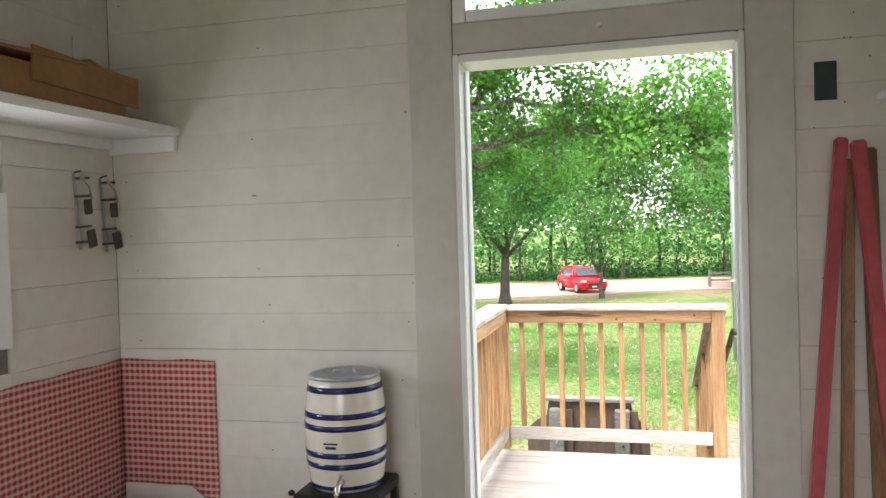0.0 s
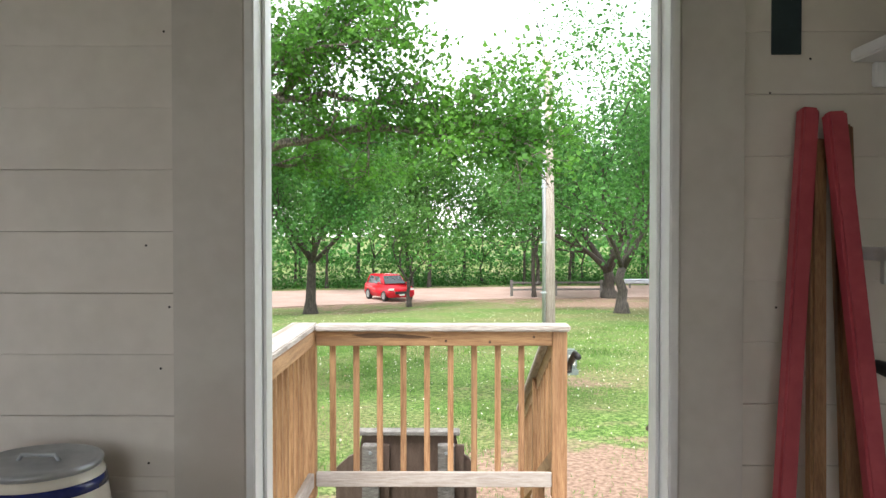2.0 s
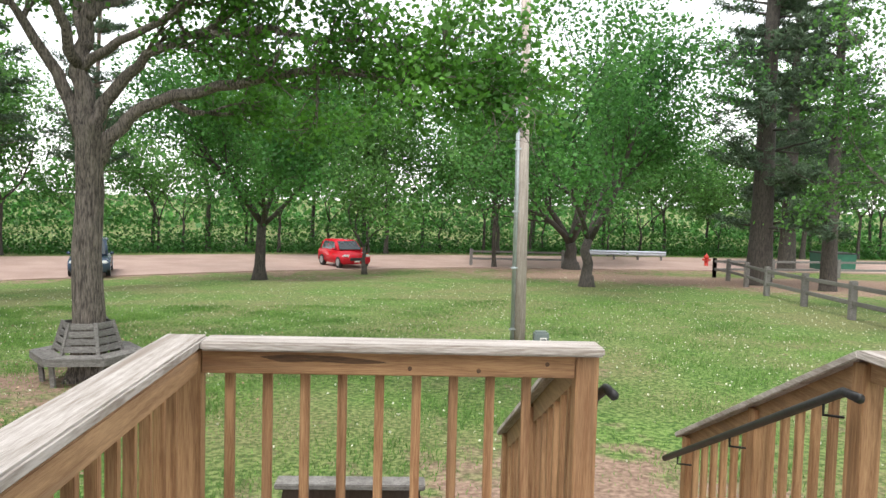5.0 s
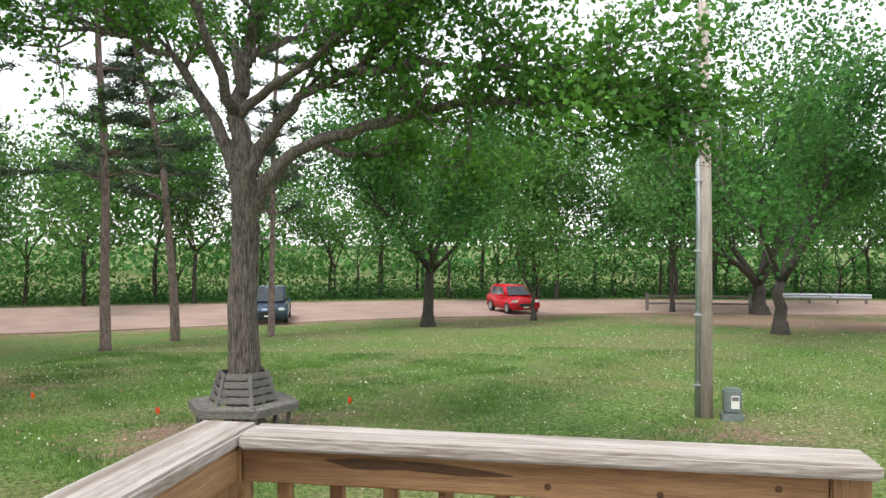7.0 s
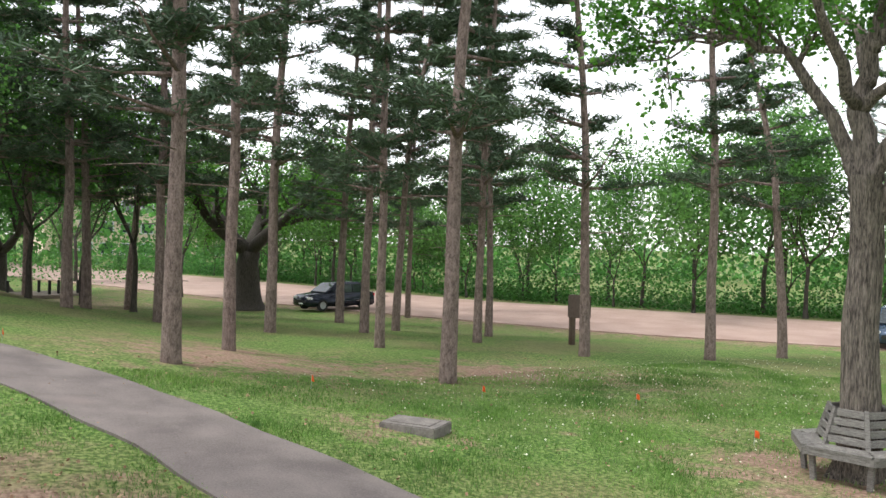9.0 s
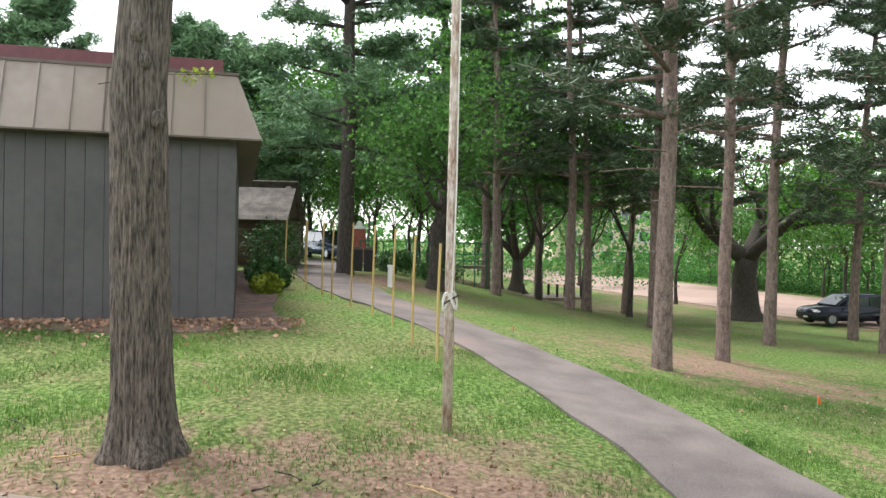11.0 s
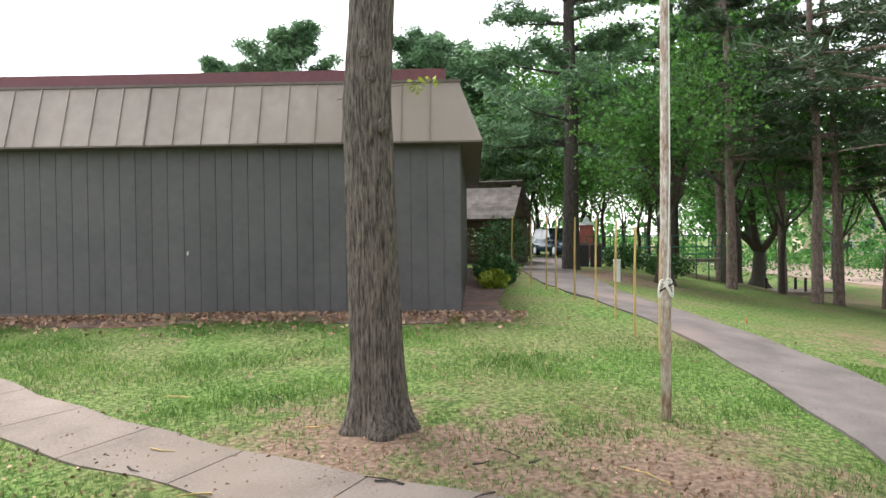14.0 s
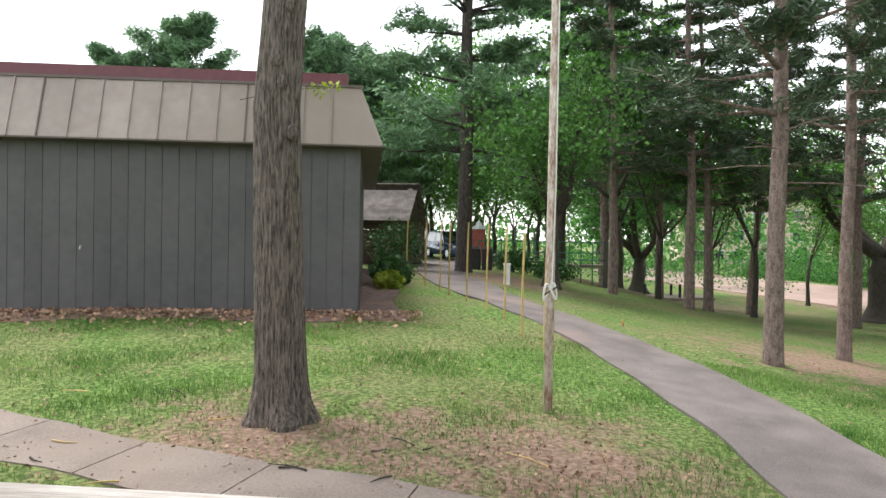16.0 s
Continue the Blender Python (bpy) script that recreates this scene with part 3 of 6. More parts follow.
# ---- things in the room ----
# stoneware water crock on its iron stand
cx, cy, cz = -1.085, 1.79, 0.752
stand = thing("crock_stand", (cx, cy, 0), "black iron four-legged crock stand", "stand")
part("top", box(cx - 0.15, cy - 0.15, cz - 0.045, cx + 0.15, cy + 0.15, cz - 0.002, 0.006), IRON, stand)
for sx in (-1, 1):
    for sy in (-1, 1):
        part("leg", beam((cx + sx * 0.17, cy + sy * 0.15, 0), (cx + sx * 0.135, cy + sy * 0.125, cz - 0.04), 0.028, 0.028, 0.003, up=(0, 1, 0)), IRON, stand)
    part("knob", lathe([(0.004, 0), (0.012, 0.006), (0.012, 0.016), (0.004, 0.022)], (cx + sx * 0.158, cy - 0.14, cz - 0.012), 12), IRON, stand)
part("stretcher", box(cx - 0.15, cy - 0.012, 0.22, cx + 0.15, cy + 0.012, 0.245, 0.003), IRON, stand)
crock = thing("water_crock", (cx, cy, cz), "cream stoneware barrel water crock with cobalt blue bands", "water crock")
H = 0.395


def crock_r(z):
    return 0.128 + 0.021 * math.sin(math.pi * min(1, max(0, z / H))) ** 0.8


part("body", lathe([(crock_r(z) if 0 < z < H else crock_r(z) - 0.006, z) for z in np.linspace(0, H, 24)], (cx, cy, cz), 48), CERAMIC, crock, smooth=True)
for z, w in ((0.012, 0.014), (0.087, 0.020), (0.127, 0.020), (0.222, 0.020), (0.263, 0.020), (0.352, 0.022)):
    part("band", lathe([(crock_r(z) - 0.004, z), (crock_r(z) + 0.0016, z), (crock_r(z + w) + 0.0016, z + w), (crock_r(z + w) - 0.004, z + w)], (cx, cy, cz), 48), COBALT, crock, "cobalt blue glazed band", True)
part("lid", lathe([(0.126, H - 0.002), (0.13, H + 0.006), (0.128, H + 0.012), (0.112, H + 0.014), (0.108, H + 0.008), (0.03, H + 0.010), (0.001, H + 0.010)], (cx, cy, cz), 48), STEEL, crock, "grey metal lid", True)
part("lid_handle", tube([(cx - 0.045, cy, cz + H + 0.008), (cx - 0.035, cy, cz + H + 0.022), (cx + 0.035, cy, cz + H + 0.022), (cx + 0.045, cy, cz + H + 0.008)], 0.005), STEEL, crock)
fx, fy = cx + 0.035, cy - 0.14
spig = part("spigot", tube([(fx - 0.005, fy + 0.02, cz + 0.045), (fx, fy - 0.03, cz + 0.045), (fx, fy - 0.055, cz + 0.035), (fx, fy - 0.06, cz + 0.0)], [0.013, 0.012, 0.011, 0.008], 12), CHROME, crock, "chrome spigot", True)
part("lever", tube([(fx, fy - 0.035, cz + 0.05), (fx + 0.012, fy - 0.04, cz + 0.085)], [0.006, 0.008], 10), CHROME, spig)
mark = part("emblem", box(cx - 0.026, cy - 0.1505, cz + 0.178, cx + 0.026, cy - 0.1485, cz + 0.184), COBALT, crock, "pale blue stamped emblem")
part("emblem", box(cx - 0.02, cy - 0.1505, cz + 0.163, cx + 0.02, cy - 0.1485, cz + 0.172), COBALT, crock)

# check cloth behind a wash basin in the corner
cloth = thing("gingham_cloth", (X0, YF, 0.6), "red and white gingham backsplash cloth tacked to walls", "cloth")


def cloth_sheet(along_y):
    verts, faces = [], []
    a0, a1, k = (0.2, YF - 0.006, 40) if along_y else (X0 + 0.006, -1.722, 14)
    for i in range(k + 1):
        u = a0 + (a1 - a0) * i / k
        low = 0.64 - 0.07 * abs(math.sin(u * 9)) if along_y else 0.64 - 0.10 * max(0, (u + 1.85) / 0.13)
        for z in np.linspace(1.163 + 0.003 * math.sin(u * 23), low, 12):
            w = 0.006 + 0.004 * math.sin(u * 31) * (1.17 - z)
            verts.append((X0 + w, u, z) if along_y else (u, YF - w, z))
    for i in range(k):
        for j in range(11):
            faces.append((i * 12 + j, i * 12 + j + 1, (i + 1) * 12 + j + 1, (i + 1) * 12 + j))
    bm = from_data(verts, faces)
    bmesh.ops.solidify(bm, geom=list(bm.faces), thickness=0.002)
    return bm


part("panel", cloth_sheet(True), GINGHAM, cloth, smooth=True)
part("panel", cloth_sheet(False), GINGHAM, cloth, smooth=True)
bas = thing("wash_stand", (-1.95, 1.6, 0), "white wooden wash stand in the corner", "wash stand")
part("top", box(-2.15, 1.25, 0.50, -1.72, 1.96, 0.53, 0.005), FRAMEW, bas)
for bx, by in ((-2.12, 1.29), (-1.75, 1.29), (-2.12, 1.92), (-1.75, 1.92)):
    part("leg", box(bx - 0.02, by - 0.02, 0, bx + 0.02, by + 0.02, 0.50, 0.003), FRAMEW, bas)
solid("wash_basin", lathe([(0.10, 0), (0.12, 0.01), (0.17, 0.08), (0.185, 0.1), (0.18, 0.104), (0.162, 0.085), (0.11, 0.02), (0.001, 0.015)], (-1.93, 1.62, 0.53), 40), CERAMIC, "cream enamel wash basin on the wash stand", "basin", smooth=True)

# shelf with a cardboard box
shelf = thing("wall_shelf", (X0, 0.9, 2.1), "white painted plank wall shelf", "shelf")
part("board", box(X0 + 0.001, -0.9, 2.085, -1.845, YF - 0.001, 2.118, 0.004), FRAMEW, shelf)
part("cleat", box(X0 + 0.001, YF - 0.026, 2.02, -1.86, YF - 0.001, 2.084, 0.003), FRAMEW, shelf)
part("cleat", box(X0 + 0.001, -0.9, 2.04, X0 + 0.024, YF - 0.028, 2.084, 0.003), FRAMEW, shelf)
cb = thing("cardboard_box", (-2.0, 1.35, 2.118), "open brown cardboard box on the shelf", "box")
part("carton", box(-2.15, 0.95, 2.12, -1.87, 1.67, 2.235, 0.003), CARD, cb)
part("flap", beam((-2.0, 0.95, 2.255), (-2.0, 1.45, 2.275), 0.30, 0.012), CARD, cb)
part("flap", beam((-1.862, 1.20, 2.235), (-1.862, 1.73, 2.215), 0.010, 0.11), CARD, cb)
part("flap", beam((-2.0, 1.46, 2.29), (-2.0, 1.72, 2.235), 0.29, 0.01), CARD, cb)
solid("yellow_packet", box(-2.02, 1.75, 2.118, -1.90, 1.86, 2.14, 0.005), YELLOWG, "small yellow packet on the shelf", "packet")
hatch = thing("wall_hatch", (X0, 1.85, 2.4), "white painted little wall hatch", "hatch")
part("panel", box(X0, 1.76, 2.30, X0 + 0.012, 1.96, 2.47, 0.003), WHITE, hatch)
part("batten", box(X0 + 0.012, 1.79, 2.36, X0 + 0.02, 1.93, 2.375, 0.002), TRIM, hatch)


def skate(y, z):
    s = thing("ice_skate", (X0 + 0.03, y, z), "antique steel clamp-on ice skate hung on the wall", "ice skate", "skates on the wall")
    part("blade", beam((X0 + 0.012, y - 0.02, z + 0.15), (X0 + 0.012, y + 0.005, z - 0.15), 0.012, 0.004, up=(0, 1, 0)), STEEL, s)
    part("sole_plate", beam((X0 + 0.04, y + 0.02, z + 0.05), (X0 + 0.04, y + 0.025, z - 0.01), 0.008, 0.045, 0.003, up=(0, 1, 0)), RUSTY, s)
    part("heel_plate", beam((X0 + 0.04, y + 0.03, z - 0.07), (X0 + 0.04, y + 0.045, z - 0.14), 0.008, 0.05, 0.003, up=(0, 1, 0)), RUSTY, s)
    for a in (0.13, 0.06, -0.06, -0.12):
        part("bracket", tube([(X0 + 0.012, y - 0.02, z + a), (X0 + 0.045, y + 0.03, z + a + 0.004)], 0.005, 6), RUSTY, s)
    part("toe_clamp", tube([(X0 + 0.04, y - 0.015, z + 0.14), (X0 + 0.05, y + 0.02, z + 0.10), (X0 + 0.045, y + 0.04, z + 0.05)], 0.006, 6), CHROME, s)
    part("nail", tube([(X0, y, z + 0.155), (X0 + 0.03, y, z + 0.16)], 0.003, 6), IRON, s)


skate(1.745, 1.78)
skate(1.90, 1.77)

plate = thing("wall_plate", (0.585, YF, 2.06), "dark teal rectangular plate on the wall", "wall plate")
part("plate", box(0.55, YF - 0.006, 2.062, 0.619, YF, 2.19, 0.001), TEAL, plate)


def leaning(name, p, q, w, d, material, label, cat, group=""):
    return solid(name, beam(p, q, w, d, 0.006, up=(0, 1, 0)), material, label, cat, group=group)


leaning("red_rail", (0.42, 1.72, 0.003), (0.622, 1.945, 1.93), 0.04, 0.04, REDPAINT, "faded red square wooden rail leaning on the wall", "wooden rail", "red rails")
leaning("red_rail", (0.77, 1.66, 0.003), (0.662, 1.905, 1.915), 0.043, 0.04, REDPAINT, "faded red square wooden rail leaning on the wall", "wooden rail", "red rails")
leaning("wood_rail", (0.56, 1.74, 0.003), (0.645, 1.952, 1.86), 0.036, 0.036, VARNISH, "brown knotty wooden rail leaning on the wall", "wooden rail", "brown rails")
leaning("wood_rail", (0.705, 1.80, 0.003), (0.705, 1.962, 1.895), 0.05, 0.03, VARNISH, "brown wooden board leaning behind red rails", "wooden rail", "brown rails")
leaning("wood_rail", (0.86, 1.75, 0.003), (0.88, 1.955, 1.17), 0.05, 0.045, VARNISH, "short brown wooden rail leaning on the wall", "wooden rail", "brown rails")
leaning("wood_rail", (0.93, 1.76, 0.003), (0.94, 1.955, 1.15), 0.045, 0.045, VARNISH, "short brown wooden rail leaning on the wall", "wooden rail", "brown rails")
leaning("red_rail", (0.99, 1.70, 0.003), (1.01, 1.94, 1.25), 0.06, 0.045, REDPAINT, "short red wooden rail leaning in the corner", "wooden rail", "red rails")
gp = thing("hand_pump_rod", (0.9, 1.6, 1.2), "grey metal rod with dark rubber end", "rod")
part("rod", tube([(0.78, 1.85, 1.335), (1.06, 1.35, 1.23)], 0.014, 12), STEEL, gp)
part("grip", tube([(0.755, 1.895, 1.345), (0.78, 1.85, 1.335), (0.80, 1.815, 1.327)], [0.014, 0.02, 0.018], 12), IRON, gp)
part("wall_hook", tube([(1.06, 1.35, 1.23), (X1, 1.33, 1.24)], 0.008, 8), IRON, gp)
for z, a in ((2.055, 0.735), (1.593, 0.76)):
    s = thing("wall_shelf", (X1, 0.9, z), "white painted plank shelf on the side wall", "shelf")
    part("board", box(a, -0.6, z - 0.012, X1 - 0.001, YF - 0.001, z + 0.018, 0.004), FRAMEW, s)
    part("cleat", box(a + 0.05, YF - 0.022, z - 0.07, X1 - 0.002, YF - 0.001, z - 0.013, 0.003), FRAMEW, s)
tag_ = thing("label_card", (0.73, 1.55, 2.0), "small printed white card on the shelf edge", "card")
part("card", beam((0.726, 1.50, 2.03), (0.726, 1.68, 2.03), 0.004, 0.075), PAPER, tag_)
for z in (2.04, 2.015):
    part("text_line", beam((0.7228, 1.53 + (2.04 - z) * 1.2, z), (0.7228, 1.655 - (2.04 - z) * 1.2, z), 0.001, 0.006), INK, tag_)
part("pin", tube([(0.724, 1.59, 2.058), (0.719, 1.59, 2.058)], 0.005, 8), IRON, tag_)
rp = [(0.85 + 0.07 * math.cos(t), 1.60 + 0.09 * math.sin(t), 2.085 + 0.006 * t) for t in np.linspace(0, 12, 40)]
solid("rope_coil", tube(rp + [(0.86, 1.72, 2.3), (0.9, 1.76, 2.7), (0.92, 1.8, 3.15)], 0.011, 8), RUSTY, "dark brown rope coil hanging to the shelf", "rope", smooth=True)
for k, (a, b) in enumerate(((0.88, 1.72), (0.93, 1.60))):
    solid("metal_tool", beam((a - 0.06, b + 0.05, 1.618 + 0.008), (a + 0.08, b - 0.12, 1.618 + 0.008), 0.03, 0.012, 0.004), RUSTY, "small dark metal tool lying on the shelf", "tool", group="tools on the shelf")

# ---- porch ----
PX0, PX1, PY = -1.10, 0.50, 4.97
RAIL = 1.083
BACK = YF + 0.17
SX1 = 1.72
frame_ob = thing("porch_substructure", (0.3, 3.5, -0.5), "treated pine porch framing and posts under the deck", "porch frame")
part("rim_joist", box(PX0 - 0.02, BACK + 0.02, -0.23, PX0 + 0.02, PY + 0.06, -0.035, 0.003), WOODY, frame_ob)
part("rim_joist", box(SX1 + 0.03, BACK + 0.02, -0.23, SX1 + 0.07, PY + 0.06, -0.035, 0.003), WOODY, frame_ob)
part("rim_joist", box(PX0 + 0.022, PY + 0.02, -0.23, SX1 + 0.028, PY + 0.06, -0.035, 0.003), WOODX, frame_ob)
for y in (2.5, 3.1, 3.7, 4.3):
    part("joist", box(PX0 + 0.022, y - 0.02, -0.23, SX1 + 0.028, y + 0.02, -0.035), WOODX, frame_ob)
for a, b in ((PX0 + 0.07, 2.4), (PX0 + 0.07, 4.8), (SX1 - 0.02, 2.4), (SX1 - 0.02, 4.8)):
    part("support_post", box(a - 0.045, b - 0.045, gz(a, b) - 0.3, a + 0.045, b + 0.045, -0.04, 0.004), WOODZ, frame_ob)


def post(name, x, y, zb, zt, parent):
    return part(name, box(x - 0.045, y - 0.045, zb, x + 0.045, y + 0.045, zt, 0.005), WOODZ, parent)


fr = thing("porch_railing", (-0.3, PY, 0), "treated pine front porch railing with bleached cap", "railing", "porch railings")
post("post", PX0 + 0.03, PY, 0.001, RAIL - 0.04, fr)
post("post", PX1 - 0.02, PY, 0.001, RAIL - 0.04, fr)
part("cap", box(PX0 + 0.08, PY - 0.075, RAIL - 0.038, PX1 + 0.04, PY + 0.075, RAIL, 0.008), CAPX, fr, "sun-bleached grey cap board")
part("top_rail", box(PX0 + 0.078, PY - 0.040, RAIL - 0.130, PX1 - 0.068, PY - 0.002, RAIL - 0.040, 0.004), WOODX, fr)
part("bottom_rail", box(PX0 + 0.078, PY - 0.040, 0.08, PX1 - 0.068, PY - 0.002, 0.168, 0.004), DECKM, fr, "weathered grey bottom rail")
for k in range(9):
    x = PX0 + 0.03 + (k + 1) * 0.1465
    part("baluster", box(x - 0.018, PY, 0.09, x + 0.018, PY + 0.036, RAIL - 0.05, 0.003), WOODZ, fr)

STAIN = mat("dark_resin_stain", (0.035, 0.018, 0.010), (0.16, 0.08, 0.035), 3, 0.6, 0.1, (1.2, 14, 14))
part("resin_stain", prism([(-0.80, RAIL - 0.062), (-0.70, RAIL - 0.052), (-0.50, RAIL - 0.056), (-0.36, RAIL - 0.070), (-0.30, RAIL - 0.080), (-0.42, RAIL - 0.086), (-0.58, RAIL - 0.078), (-0.72, RAIL - 0.082)], "y", PY - 0.0412, PY - 0.039), STAIN, fr, "dark resin stain in the wood")
for x, z in ((-0.22, 0.10), (0.32, 0.075), (0.05, 0.105)):
    part("knot", tube([(x, PY - 0.0415, RAIL - z), (x, PY - 0.038, RAIL - z)], 0.009, 10), STAIN, fr, "dark wood knot")

lr = thing("porch_railing", (PX0, 3.5, 0), "treated pine side porch railing with bleached cap", "railing", "porch railings")
post("post", PX0 + 0.03, BACK + 0.06, 0.001, RAIL - 0.04, lr)
part("cap", box(PX0 - 0.09, BACK + 0.01, RAIL - 0.038, PX0 + 0.075, PY + 0.075, RAIL + 0.001, 0.008), CAPY, lr, "sun-bleached grey cap board")
part("top_rail", box(PX0 + 0.032, BACK + 0.11, RAIL - 0.130, PX0 + 0.07, PY - 0.05, RAIL - 0.040, 0.004), WOODY, lr)
part("bottom_rail", box(PX0 + 0.032, BACK + 0.11, 0.08, PX0 + 0.07, PY - 0.05, 0.168, 0.004), CAPY, lr, "weathered grey bottom rail")
for k in range(17):
    y = PY - 0.045 - (k + 1) * 0.1465
    part("baluster", box(PX0 - 0.006, y - 0.018, 0.09, PX0 + 0.030, y + 0.018, RAIL - 0.05, 0.003), WOODZ, lr)

# stairs beside the front railing, going down to the lawn
GL = gz(1.1, 6.6)
st = thing("porch_stairs", (1.1, 5.6, GL), "treated pine porch stairs down to the lawn", "stairs")
steps, rise, run = 5, -GL / 6, 0.32
for x in (PX1 + 0.04, 1.1, SX1 - 0.06):
    part("stringer", beam((x, PY + 0.07, -0.17), (x, PY + 0.07 + 5 * run, GL + 0.05), 0.038, 0.22), WOODY, st)
for k in range(steps):
    part("tread", box(PX1 + 0.01, PY + 0.065 + k * run, -(k + 1) * rise - 0.038, SX1 - 0.03, PY + 0.065 + (k + 1) * run + 0.02, -(k + 1) * rise, 0.005), DECKM, st, "weathered grey tread")


def stair_rail(x, inner):
    s = thing("stair_railing", (x, 6, GL), "sloping treated pine stair railing with black handrail", "railing", "stair railings")
    y0, y1 = PY + (0.05 if inner < 0 else -1.1), PY + 2.2
    slope = (-0.10 - 0.93) / 2.2
    za = RAIL - 0.04
    yb = PY + 0.1

    def top(y):
        return za + (y - yb) * slope if y > yb else za

    if inner > 0:
        part("cap", beam((x, yb - 1.15, za), (x, yb, za), 0.14, 0.036, 0.006), CAPY, s, "sun-bleached grey cap board")
        part("top_rail", beam((x, yb - 1.15, za - 0.065), (x, yb, za - 0.065), 0.038, 0.09), WOODY, s)
    part("cap", beam((x, yb, top(yb)), (x, y1, top(y1)), 0.14, 0.036, 0.006), CAPY, s, "sun-bleached grey cap board")
    part("top_rail", beam((x, yb, top(yb) - 0.075), (x, y1 - 0.03, top(y1 - 0.03) - 0.075), 0.038, 0.11), WOODY, s)
    part("bottom_rail", beam((x, yb + 0.1, top(yb + 0.1) - 0.80), (x, y1 - 0.12, top(y1 - 0.12) - 0.78), 0.038, 0.09), WOODY, s)
    for y in ([PY + 0.12] if inner > 0 else []) + [PY + 1.1, y1 - 0.12]:
        part("post", box(x - 0.045, y - 0.045, gz(x, y) - 0.2 if y > PY + 0.3 else 0.0, x + 0.045, y + 0.045, top(y) - 0.03, 0.004), WOODZ, s)
    y = PY + 0.22
    while y < y1 - 0.16:
        part("baluster", box(x - 0.018, y - 0.018, top(y) - 0.82, x + 0.018, y + 0.018, top(y) - 0.06, 0.003), WOODZ, s)
        y += 0.1465
    hx = x - inner * 0.115
    hr = part("handrail", tube([(hx, PY - 0.02, top(PY) - 0.16), (hx, yb, top(yb) - 0.16), (hx, y1 + 0.05, top(y1 + 0.05) - 0.16)], 0.021, 12), IRON, s, "black round metal handrail", True)
    for y in (PY + 0.25, PY + 1.2, y1 - 0.2):
        part("bracket", tube([(x - inner * 0.02, y, top(y) - 0.24), (hx, y, top(y) - 0.23), (hx, y, top(y) - 0.175)], 0.007, 6), IRON, hr)


stair_rail(PX1 - 0.02, -1)
stair_rail(SX1, 1)

# park sign standing below the porch, seen from behind
sg = thing("park_sign", (-0.5, 5.78, gz(-0.5, 5.78)), "brown wooden park sign seen from behind on two posts", "sign")
part("board", prism([(-1.02, -0.33), (0.0, -0.33), (0.0, -0.06), (-0.06, 0.02), (-0.13, 0.06), (-0.15, 0.185), (-0.83, 0.185), (-0.85, 0.06), (-0.93, 0.02), (-1.02, -0.06)], "y", 5.78, 5.83), BROWNPAINT, sg)
part("cap", box(-0.87, 5.74, 0.187, -0.12, 5.87, 0.215, 0.005), OLDWOOD, sg, "grey weathered cap board")
for x in (-0.76, -0.22):
    pst = part("post", box(x - 0.06, 5.68, gz(x, 5.7) - 0.2, x + 0.06, 5.775, 0.13, 0.005), OLDWOOD, sg, "weathered grey post")
    for z in (0.08, -0.14):
        part("bolt", tube([(x, 5.685, z), (x, 5.668, z)], 0.012, 8), STEEL, pst)
    part("batten", box(x + 0.065, 5.74, -0.30, x + 0.13, 5.778, 0.12, 0.003), BROWNPAINT, sg)


# ---- trees ----
def limb(rng, verts, faces, tips, p, d, length, r, depth, droop=0.0, spread=0.7, sides_=7):
    """A crooked limb that forks; tips gathers the places where leaves sit."""
    pts, rad = [p.copy()], [r]
    k = 5
    for i in range(k):
        d = (d + Vector(rng.normal(0, 0.16, 3)) + Vector((0, 0, 0.05 - droop))).normalized()
        p = p + d * length / k
        pts.append(p.copy())
        rad.append(r * (1 - 0.62 * (i + 1) / k))
        if depth <= 1 or i >= 3:
            tips.append(p.copy())
    tube_data(pts, rad, max(4, sides_), verts, faces)
    if depth > 0:
        for i in range(2, k + 1):
            for _ in range(1 if i < k else 2):
                axis = Vector(rng.normal(0, 1, 3))
                side = d.cross(axis).normalized()
                nd = (d + side * spread * rng.uniform(0.6, 1.3)).normalized()
                limb(rng, verts, faces, tips, pts[i], nd, length * rng.uniform(0.5, 0.72), rad[i] * 0.62, depth - 1, droop, spread, sides_ - 2)


def root_flare(points, radii, extra=0.48):
    return [points[0] + Vector((0, 0, -0.15)), points[0] + Vector((0, 0, 0.12)), points[0] + Vector((0, 0, 0.45))] + points[1:], [radii[0] * (1 + extra * 1.6), radii[0] * (1 + extra * 0.7), radii[0] * 1.08] + radii[1:]


